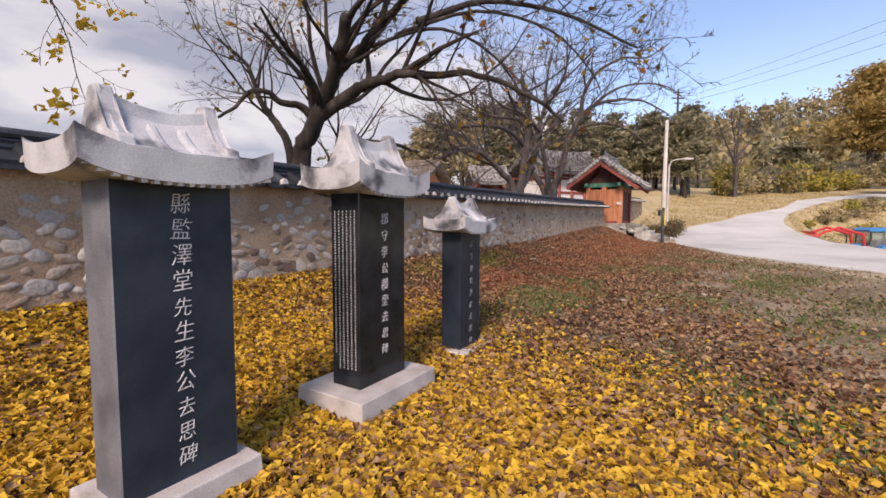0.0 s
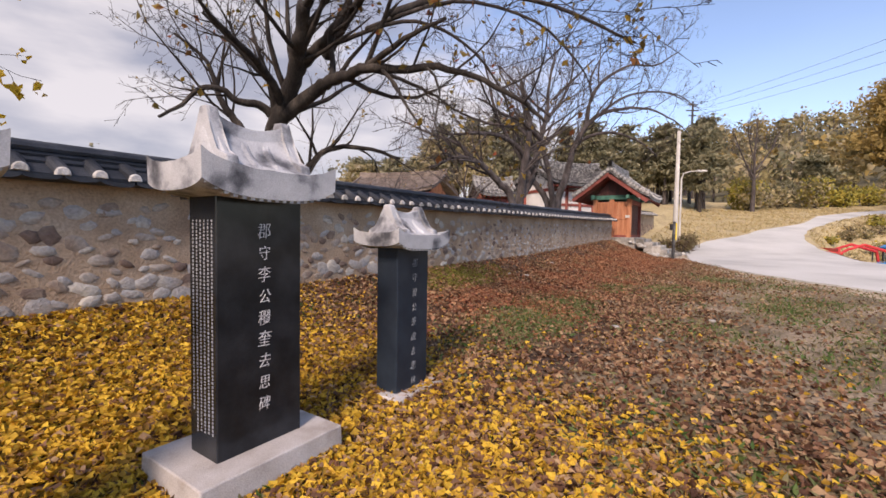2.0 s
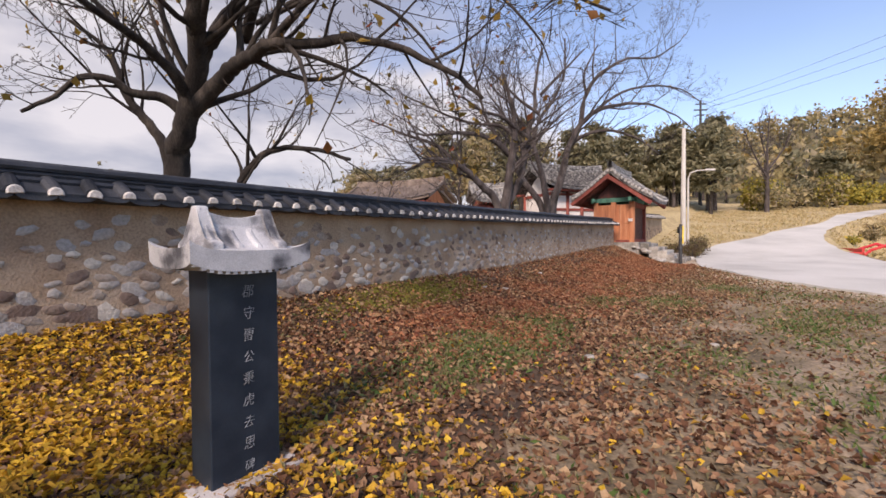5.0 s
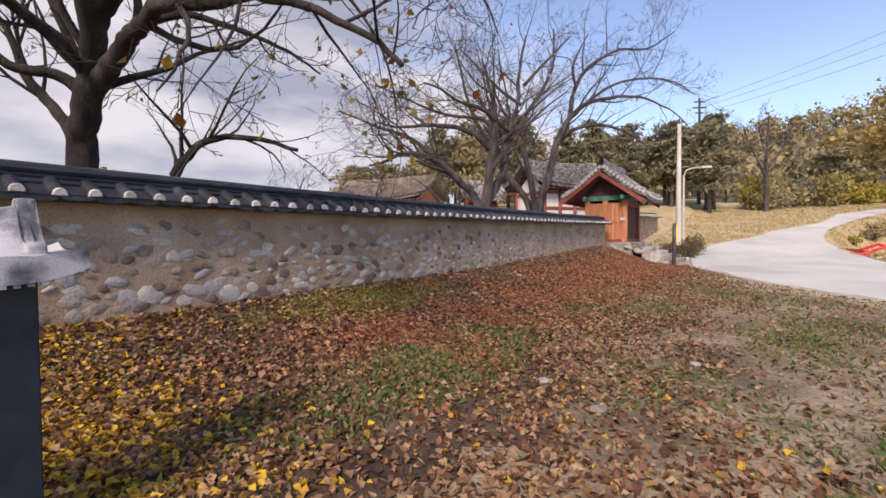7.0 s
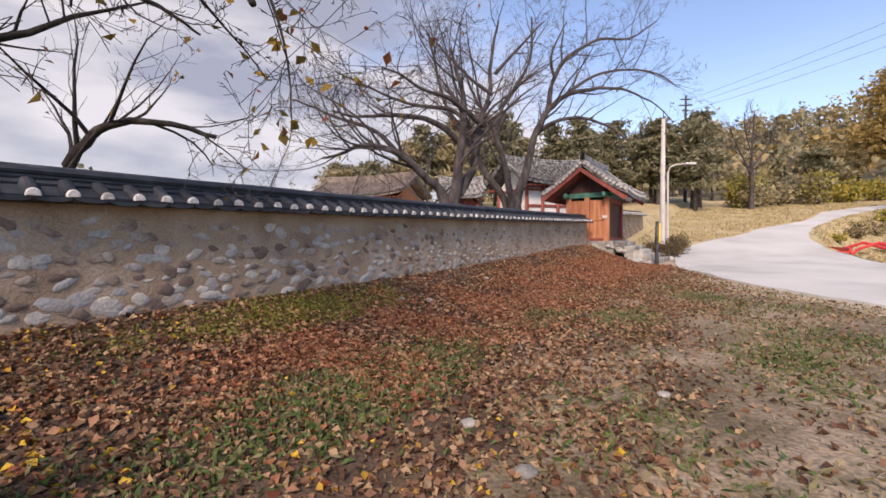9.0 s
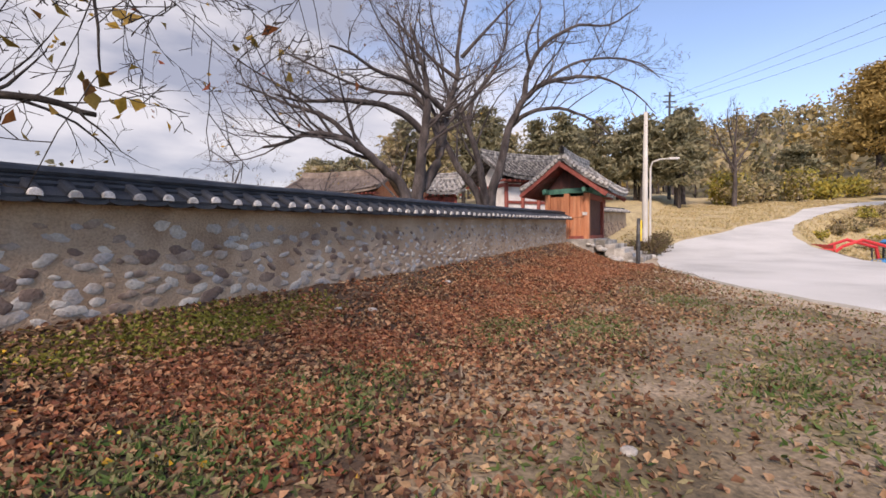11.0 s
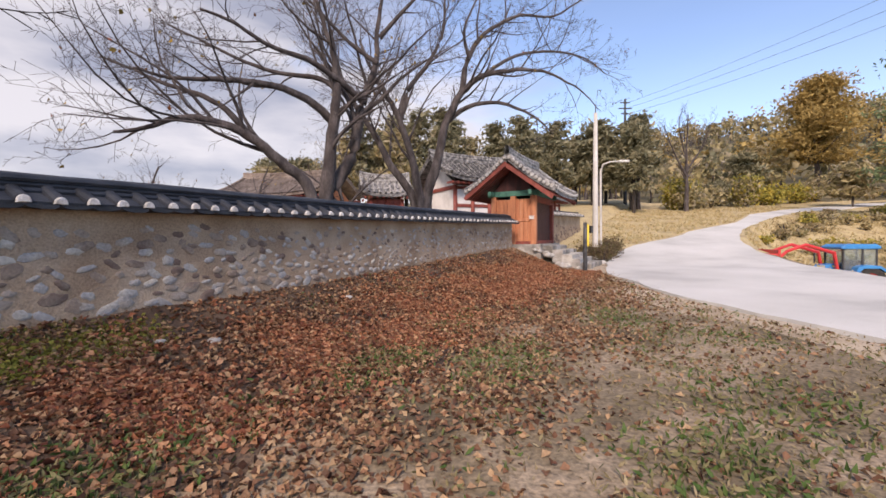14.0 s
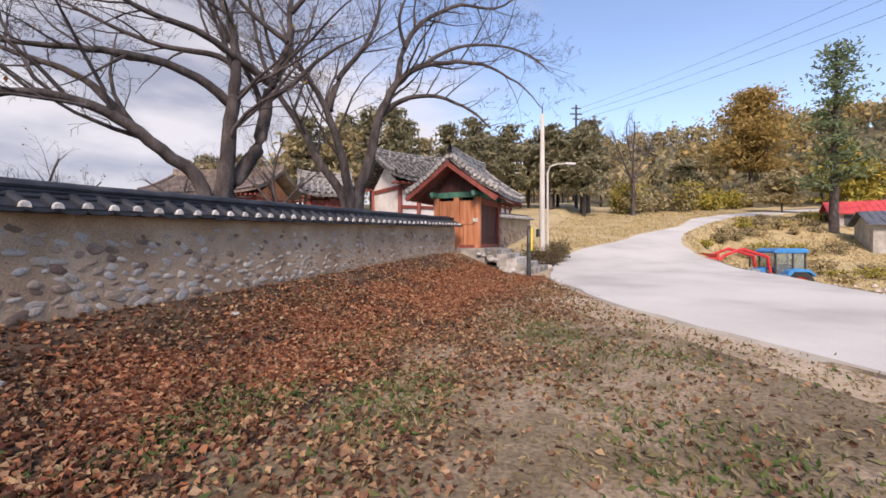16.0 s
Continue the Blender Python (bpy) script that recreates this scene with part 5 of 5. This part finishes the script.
for k, (x, y, r, h) in enumerate(((13.2, 24.9, 0.55, 0.8), (14.0, 25.9, 0.6, 0.9), (14.7, 27.0, 0.6, 0.9), (12.6, 25.3, 0.5, 0.75))):
    shrub("clipped_shrub", x, y, r, h, L_BROWNSHRUB, "brown clipped shrub beside the gate steps", 500 + k, "shrubs by the gate", 900, 0.06)
rs = random.Random(8)
for k in range(26):
    x = 36 + rs.uniform(0, 26)
    y = 53.5 + (x - 36) * 0.22 + rs.uniform(0, 6)
    shrub("hedge_bush", x, y, rs.uniform(1.2, 2.4), rs.uniform(1.8, 4.0), (L_SHRUB, L_WOODS, L_SHRUB, L_PINE)[k % 4], "yellow-green autumn bush at the wood edge", 540 + k, "bushes at the wood edge", 520, 0.26)
for k in range(64):
    y = rs.uniform(20, 45)
    x = along(ROAD_RIGHT, y) + rs.uniform(1.5, 14)
    shrub("weed_clump", x, y, rs.uniform(0.4, 1.0), rs.uniform(0.4, 1.0), (L_HAY, L_SHRUB, L_STRAW, L_WOODS)[k % 4], "dry weed clump on the field bank", 600 + k, "weed clumps on the bank", 200, 0.14)


def build_far_woods():
    """The wooded hills: crowns of leaf clumps with trunks, far off."""
    rng = np.random.default_rng(12)
    r2 = random.Random(12)
    for mat, count, seed in ((L_WOODS, 480, 1), (L_PINE, 170, 2), (L_GOLDPINE, 150, 3)):
        cs, verts, faces, made = [], [], [], 0
        while made < count:
            x, y = r2.uniform(-90, 250), r2.uniform(60, 280)
            d = math.hypot(x - 5, y - 10)
            if d < 72 or d > 270 or (x < 5 and (mat is not L_PINE or r2.random() < 0.8)):
                continue
            made += 1
            z, h = gz(x, y), r2.uniform(6, 10)
            tube(verts, faces, [Vector((x, y, z - 0.5)), Vector((x, y, z + h * 0.8))], [0.22, 0.08], 5)
            n = 62
            d3 = rng.normal(size=(n, 3))
            d3 /= np.linalg.norm(d3, axis=1)[:, None]
            d3 *= rng.uniform(0.35, 1.15, (n, 1)) * (1 + 0.35 * np.sin(d3 * 5 + made))
            cs.append(d3 * np.array([h * 0.36, h * 0.36, h * 0.42]) + np.array([x, y, z + h * 0.62]))
        root = tagged(mesh_object("far_wood_trunks", verts, faces, M_BARK2), "far hillside wood in autumn colours", "woodland", kind="stuff")
        tagged(leaf_mesh("foliage", np.concatenate(cs), 0.95, mat, rng, None, 1.3, root), kind="stuff")


build_far_woods()

# ---- tractor, houses and rubble in the lower field ----
def wheel(root, x, y, r, w):
    ob = new("wheel")
    ob.parent = root
    ob.location = (x, y, r)
    for name, r0, r1, mat in (("tyre", r * 0.62, r, M_RUBBER), ("rim", 0.02, r * 0.62, M_RED)):
        prof = [(r0, -w / 2), (r1 * 0.93, -w / 2), (r1, -w * 0.35), (r1, w * 0.35), (r1 * 0.93, w / 2), (r0, w / 2)] if name == "tyre" else [(r0, -w * 0.2), (r1, -w * 0.35), (r1, w * 0.35), (r0, w * 0.2)]
        n, verts = 20, []
        for i in range(n):
            t = 2 * math.pi * i / n
            verts += [Vector((a * math.cos(t), b, a * math.sin(t))) for a, b in prof]
        m = len(prof)
        faces = [(i * m + k, ((i + 1) % n) * m + k, ((i + 1) % n) * m + (k + 1) % m, i * m + (k + 1) % m) for i in range(n) for k in range(m)]
        mesh_object(name, verts, faces, mat, ob)


def build_tractor():
    """Faces local -x, with a raised loader in front."""
    x, y = 25.8, 25.5
    root = new("tractor")
    root.matrix_world = pose(x, y, gz(x, y), 0, 0, -12)
    tagged(root, "blue farm tractor with cab and red front loader", "tractor")
    for wx, r, w in ((0.35, 0.72, 0.42), (-1.75, 0.5, 0.3)):
        for side in (-1, 1):
            wheel(root, wx, side * 0.72, r, w)
    prism("hood", [(-2.35, 0.75), (-2.4, 1.25), (-2.2, 1.42), (-0.7, 1.58), (-0.6, 0.75)], -0.36, 0.36, "y", M_BLUE, root, 0.04)
    box_part("chassis", -2.3, 0.8, -0.25, 0.25, 0.45, 0.8, M_DARKMETAL, root, 0.03)
    box_part("cab_floor", -0.65, 0.85, -0.62, 0.62, 0.78, 1.25, M_BLUE, root, 0.05)
    for px, py in ((-0.6, -0.58), (-0.6, 0.58), (0.8, -0.58), (0.8, 0.58), (0.2, -0.6), (0.2, 0.6)):
        box_part("cab_pillar", px - 0.035, px + 0.035, py - 0.035, py + 0.035, 1.2, 2.3, M_DARKMETAL, root, 0.008)
    for y0 in (-0.58, 0.58):
        box_part("side_window", -0.56, 0.76, y0 - 0.006, y0 + 0.006, 1.26, 2.28, M_GLASS, root, 0.0)
    for x0 in (-0.6, 0.8):
        box_part("window", x0 - 0.006, x0 + 0.006, -0.54, 0.54, 1.26, 2.28, M_GLASS, root, 0.0)
    box_part("seat", -0.05, 0.45, -0.25, 0.25, 1.25, 1.75, M_RUBBER, root, 0.06)
    prism("cab_roof", [(-0.72, 2.28), (-0.75, 2.38), (-0.55, 2.52), (0.75, 2.52), (0.95, 2.40), (0.93, 2.28)], -0.68, 0.68, "y", M_BLUE, root, 0.04)
    for side in (-1, 1):
        prism("mudguard", [(-0.35, 1.1), (-0.2, 1.45), (0.2, 1.55), (0.75, 1.5), (1.1, 1.2), (1.0, 1.15), (0.7, 1.4), (0.0, 1.4), (-0.25, 1.05)], side * 0.55, side * 0.95, "y", M_BLUE, root, 0.02)
        verts, faces = [], []
        tube(verts, faces, [Vector((-0.75, side * 0.52, 1.0)), Vector((-0.95, side * 0.52, 2.1)), Vector((-2.2, side * 0.52, 2.5)), Vector((-3.0, side * 0.52, 2.2)), Vector((-3.5, side * 0.52, 1.75))], [0.08, 0.09, 0.085, 0.08, 0.07], 6)
        mesh_object("loader_arm", verts, faces, M_RED, root)
    bm = bmesh.new()
    for a, b in (((-3.5, 1.5), (-3.55, 2.25)), ((-3.55, 1.5), (-4.2, 1.45))):
        (xa, za), (xb, zb) = a, b
        add_box(bm, min(xa, xb) - 0.03, max(xa, xb) + 0.03, -0.85, 0.85, min(za, zb) - 0.03, max(za, zb) + 0.03)
    for side in (-1, 1):
        add_box(bm, -4.2, -3.5, side * 0.85 - 0.02, side * 0.85 + 0.02, 1.45, 2.1)
    from_bm("bucket", bm, M_RED, root)
    verts, faces = [], []
    tube(verts, faces, [Vector((-1.3, 0.25, 1.4)), Vector((-1.3, 0.25, 2.1))], [0.04, 0.035], 8)
    mesh_object("exhaust", verts, faces, M_DARKMETAL, root)


build_tractor()


def build_cottage(x, y, z, angle, L, D, h, rise, roof_mat, label):
    root = new("cottage")
    root.matrix_world = pose(x, y, z, 0, 0, angle)
    tagged(root, label, "house", group="houses beyond the field")
    box_part("wall", -L / 2, L / 2, -D / 2, D / 2, -1.0, h, M_SHED, root, 0.02)
    for side in (-1, 1):
        a, b = Vector((0, side * (D / 2 + 0.5), h - 0.05)), Vector((0, 0, h + rise))
        prism("roof_sheet", [(side * (D / 2 + 0.5), h - 0.1), (0, h + rise), (0, h + rise + 0.1), (side * (D / 2 + 0.5), h)], -L / 2 - 0.4, L / 2 + 0.4, "x", roof_mat, root)
        bm = bmesh.new()
        k = -L / 2 - 0.3
        while k < L / 2 + 0.4:
            add_box(bm, k, k + 0.05, -0.001, 0.001, 0, 1)
            vs = list(bm.verts)[-8:]
            d = Vector((0, -side * (D / 2 + 0.5), rise + 0.1))
            for v in vs:
                t, o = v.co.z, v.co.y
                v.co = Vector((v.co.x, side * (D / 2 + 0.5) + d.y * t, h + d.z * t + (0.03 if o > 0 else -0.005)))
            k += 0.45
        tagged(from_bm("roof_seams", bm, roof_mat, root), kind="stuff")
    for e in (-1, 1):
        prism("gable", [(-D / 2, h), (D / 2, h), (0, h + rise)], e * (L / 2 - 0.1), e * L / 2, "x", M_SHED, root)
    for k in (-0.28, 0.18):
        box_part("window", L * k - 0.5, L * k + 0.5, -D / 2 - 0.04, -D / 2 + 0.02, 0.9, 1.9, M_DARKMETAL, root, 0.01)
        box_part("window_frame", L * k - 0.58, L * k + 0.58, -D / 2 - 0.03, -D / 2 + 0.01, 0.82, 0.9, M_LIME, root, 0.01)
    box_part("door", L * 0.38 - 0.42, L * 0.38 + 0.42, -D / 2 - 0.04, -D / 2 + 0.02, 0.0, 2.0, M_SHADERED, root, 0.01)


build_cottage(52.5, 40.6, 1.9, -42, 6.0, 4.2, 2.1, 1.1, M_REDROOF, "low house with a bright red sheet roof")
build_cottage(47.5, 33.6, 0.7, -40, 6.5, 4.5, 2.0, 1.0, M_DARKROOF, "grey-walled house with slate-blue sheet roof")


def build_rubble():
    rng = random.Random(15)
    verts, faces = [], []
    for i in range(420):
        x, y = 28 + rng.uniform(0, 12), 21 + rng.uniform(-3, 6)
        r = rng.uniform(0.06, 0.22)
        base = len(verts)
        c = Vector((x, y, gz(x, y) + r * 0.4))
        for v in ((1, 0, 0), (-1, 0, 0), (0, 1, 0), (0, -1, 0), (0, 0, 0.8), (0, 0, -0.8)):
            verts.append(c + Vector(v) * r * rng.uniform(0.7, 1.3))
        for f in ((0, 2, 4), (2, 1, 4), (1, 3, 4), (3, 0, 4), (2, 0, 5), (1, 2, 5), (3, 1, 5), (0, 3, 5)):
            faces.append(tuple(base + k for k in f))
    tagged(mesh_object("rubble", verts, faces, M_RUBBLE), "pale broken rubble spread beside the field", "rubble", kind="stuff")


build_rubble()

# ---- fallen leaves and grass on the lawn ----
def scatter(count, seed, density, s_range, q_range, lift=0.012):
    rng, out = random.Random(seed), []
    tries = 0
    while len(out) < count and tries < count * 12:
        tries += 1
        s, q = rng.uniform(*s_range), q_range[0] + (q_range[1] - q_range[0]) * rng.random()
        if rng.random() > density(s, q):
            continue
        p = W(s, q)
        if on_road(p.x, p.y, -0.3 if rng.random() < 0.1 else 0.15):
            continue
        out.append((p.x, p.y, ground(p.x, p.y) + lift * rng.uniform(0.4, 1.8)))
    return out


def patch(s, q, scale=0.9, seed=0):
    return 0.5 + 0.5 * noise.noise((s * scale, q * scale, seed))


def yellow_density(s, q):
    d = (1 - ease(-0.6, 3.0, s + 0.20 * (q - 2.5) + 1.2 * (patch(s, q, 0.8, 2) - 0.5))) * (1 - 0.2 * ease(3, 6.5, q))
    d *= ease(-5.0, -3.4, s) * (1 - ease(6.0, 8.5, q + 1.5 * (patch(s, q, 0.8, 5) - 0.5)))
    return min(1, d * (0.55 + 0.8 * patch(s, q, 0.7, 1)) + 0.010 * (1 - ease(3, 8, s)))


def brown_density(s, q):
    d = 0.9 * (1 - ease(2.8, 5.6, q + 1.2 * (patch(s, q, 0.6, 3) - 0.5) - 2.2 * (1 - ease(0, 6.5, s)))) + 0.09 * (1 - ease(5.5, 9, q))
    d *= 0.3 + 0.7 * ease(-2.0, 2.5, s + 0.4 * q)
    d *= 1 - 0.6 * ease(6, 9, s) * ease(0.9, 0.4, q)
    green = ease(1.5, 0.3, math.hypot((s - 4.4) / 1.7, (q - 2.7 - 0.15 * (s - 4.4)) / 0.62))
    return max(0, d * (0.45 + 0.55 * ease(0.34, 0.6, patch(s, q, 1.0, 4))) * (1 - 0.8 * green))


def red_density(s, q):
    d = ease(2.0, 6.0, s) * (1 - ease(1.9, 3.6, q + 0.7 * (patch(s, q, 0.7, 6) - 0.5)))
    d *= 0.10 + 0.90 * ease(0.5, 1.5, q + 0.5 * (patch(s, q, 1.5, 16) - 0.5))
    d += 0.9 * ease(12, 16, s) * ease(3.7, 2.8, q) * ease(0.6, 1.2, q)
    return min(1, d * (0.12 + 0.88 * ease(0.36, 0.62, patch(s, q, 1.1, 7)))) * (1 - ease(20.3, 21.6, s))


def spot(s, q, s0, q0, a, b):
    """1 inside a ragged oval patch, 0 outside."""
    return ease(1.5, 0.4, math.hypot((s - s0) / a, (q - q0) / b) + 0.5 * (patch(s, q, 1.6, 19) - 0.5))


def grass_density(s, q):
    p = W(s, q)
    if on_road(p.x, p.y, 1.3):
        return 0.02
    green = max(spot(s, q, 4.6, 2.6, 2.2, 0.62), 0.6 * spot(s, q, 8.6, 2.8, 0.9, 0.4), 0.5 * spot(s, q, 9.4, 3.9, 0.8, 0.5), 0.25 * spot(s, q, 7.5, 5.8, 1.0, 0.5), 0.4 * spot(s, q, 11.2, 2.6, 0.9, 0.4))
    lawn = 0.24 * ease(2.8, 5.0, q) * ease(0.42, 0.75, patch(s, q, 0.55, 9)) + 0.06 * ease(0.55, 0.8, patch(s, q, 0.8, 11))
    return min(1, 0.9 * green + lawn)


def moss_density(s, q):
    return spot(s, q, 5.7, 0.5, 1.7, 0.4)


def straw_density(s, q):
    return 0.75 * ease(2.5, 6.0, q - 0.25 * max(0, 6 - s) * 0.4) * (0.3 + patch(s, q, 0.8, 13))


def leaf_cover(name, count, seed, density, s_range, q_range, size, mat, label, category, flat=0.45, long=1.25, curl=0.32, lift=0.014):
    pts = scatter(count, seed, density, s_range, q_range, lift)
    ob = leaf_mesh(name, pts, size, mat, np.random.default_rng(seed), flat, long, None, curl)
    tagged(ob, label, category, kind="stuff")


leaf_cover("yellow_leaf_litter", 64000, 1, yellow_density, (-5.0, 5.0), (0.03, 8.5), 0.049, L_YELLOW, "yellow ginkgo leaves carpeting the lawn", "fallen leaves")
leaf_cover("brown_leaf_litter", 68000, 2, brown_density, (-6, 21), (0.03, 9), 0.05, L_BROWN, "dry brown leaves scattered over the lawn", "fallen leaves")
leaf_cover("red_leaf_litter", 40000, 3, red_density, (1, 21.5), (0.03, 4.2), 0.058, L_RED, "red-brown leaves heaped along the wall foot", "fallen leaves")
leaf_cover("green_grass", 36000, 4, grass_density, (-6, 21), (0.03, 11), 0.026, L_GRASS, "short green grass tufts between the leaves", "grass", 1.3, 3.0, 0.1, 0.018)
leaf_cover("moss", 7000, 6, moss_density, (2, 10), (0.03, 1.6), 0.034, L_MOSS, "olive-green moss on the bank below the wall", "moss", 0.8, 1.5, 0.15, 0.012)
leaf_cover("dry_grass", 24000, 5, straw_density, (-8, 21), (1.5, 12), 0.02, L_STRAW, "short dry straw-coloured lawn grass", "grass", 0.9, 3.2, 0.1, 0.012)


def build_meadow_grass():
    rng = random.Random(44)
    pts = []
    while len(pts) < 16000:
        y = rng.uniform(20, 56)
        x = rng.uniform(12, 50)
        rx, ry = x - P0.x, y - P0.y
        s, q = rx * U.x + ry * U.y, rx * N.x + ry * N.y
        if on_road(x, y, 0.25) or (s < 27 and x < along(ROAD_LEFT, y)) or q < 0.6 or noise.noise((x * 0.35, y * 0.35, 3)) < rng.uniform(-0.5, 0.3):
            continue
        pts.append((x, y, gz(x, y) + 0.08))
    ob = leaf_mesh("meadow_grass", pts, 0.11, L_HAY, np.random.default_rng(44), 2.2, 1.6, None, 0.1)
    tagged(ob, "rough straw-coloured grass on the sloping meadow", "grass", kind="stuff")


build_meadow_grass()


def build_lawn_stones():
    rng = random.Random(33)
    for k, (x, y, r) in enumerate(((2.92, 6.9, 0.07), (3.24, 6.3, 0.08), (4.62, 7.5, 0.06), (2.35, 11.15, 0.08), (3.5, 13.6, 0.08), (1.9, 10.9, 0.06))):
        bm = bmesh.new()
        bmesh.ops.create_icosphere(bm, subdivisions=2, radius=r)
        for v in bm.verts:
            v.co *= 1 + 0.25 * noise.noise(v.co * 9 + Vector((k, 0, 0)))
            v.co.z *= 0.45
        ob = from_bm("lawn_stone", bm, M_STEPSTONE, smooth=True, m=pose(x, y, gz(x, y) + 0.01, 0, 0, rng.uniform(0, 360)))
        tagged(ob, "small weathered stone lying among fallen leaves", "stone", group="stones on the lawn")


build_lawn_stones()

# ---- field stones of the wall, last ----
def build_wall_stones():
    rng = random.Random(21)
    shapes = []
    for k in range(10):
        verts, faces = [], []
        n = 9
        ph, rad = rng.uniform(0, 6), []
        for i in range(n):
            rad.append(1 + 0.16 * math.sin(2 * 2 * math.pi * i / n + ph) + rng.uniform(-0.24, 0.2))
        for kk, out in ((1.0, 0.03), (0.93, -0.35), (0.6, -0.75)):
            for i in range(n):
                t = 2 * math.pi * i / n
                verts.append(Vector((math.cos(t) * kk * rad[i], out + rng.uniform(-0.08, 0.08), math.sin(t) * kk * rad[i])))
        verts.append(Vector((0, -0.85, 0)))
        for i in range(n):
            j = (i + 1) % n
            faces += [(i, j, n + j, n + i), (n + i, n + j, 2 * n + j, 2 * n + i), (2 * n + i, 2 * n + j, 3 * n)]
        me = bpy.data.meshes.new("field_stone")
        me.from_pydata(verts, [], faces)
        me.materials.append(M_STONE)
        me.polygons.foreach_set("use_smooth", [True] * len(me.polygons))
        shapes.append(me)
    spots = []
    s = WALL_A + 0.2
    while s < WALL_B - 0.1:
        p = W(s, 0)
        z = ground(p.x, p.y) + 0.06 + rng.uniform(-0.02, 0.04)
        top = cap_z(s) - 0.24
        row = 0
        while z < top:
            low = row == 0
            f = (z - 0.7) / 1.1
            a = rng.uniform(0.05, 0.115) * (1.2 if f < 0.3 else 0.9) * (1 - 0.35 * ease(7, 13, s))
            b = a * rng.uniform(0.5, 0.85)
            keep = 0.92 if f < 0.45 else (0.8 if f < 0.75 else 0.6)
            if rng.random() < keep:
                spots.append((s + rng.uniform(-0.06, 0.06) + (0.12 if row % 2 else 0), z + rng.uniform(-0.03, 0.03), a, b, rng.uniform(-28, 28), rng.uniform(0.007, 0.022)))
            z += b + 0.064 - 0.014 * ease(7, 13, s)
            row += 1
        s += 0.195 - 0.05 * ease(7, 13, s)
    near = sorted((q for q in spots if -2.5 < q[0] < 12), key=lambda q: abs(q[0] - 4.5))[:300]
    chosen = set(id(q) for q in near)
    lots = [([], []) for _ in range(14)]
    for q in spots:
        s, z, a, b, turn, bulge = q
        p = W(s, 0, z)
        m = pose(p.x, p.y, p.z, 0, 0, WALL_ANGLE) @ pose(0, 0, 0, 0, turn, 0) @ Matrix.Diagonal((a, bulge * 1.2, b, 1))
        me = rng.choice(shapes)
        if id(q) in chosen:
            ob = new("field_stone", me)
            ob.parent = WALL
            ob.matrix_basis = m
        else:
            verts, faces = rng.choice(lots)
            base = len(verts)
            verts += [m @ v.co for v in me.vertices]
            faces += [tuple(base + i for i in f.vertices) for f in me.polygons]
    for verts, faces in lots:
        tagged(mesh_object("field_stones", verts, faces, M_STONE, WALL, smooth=True), kind="stuff")


build_wall_stones()
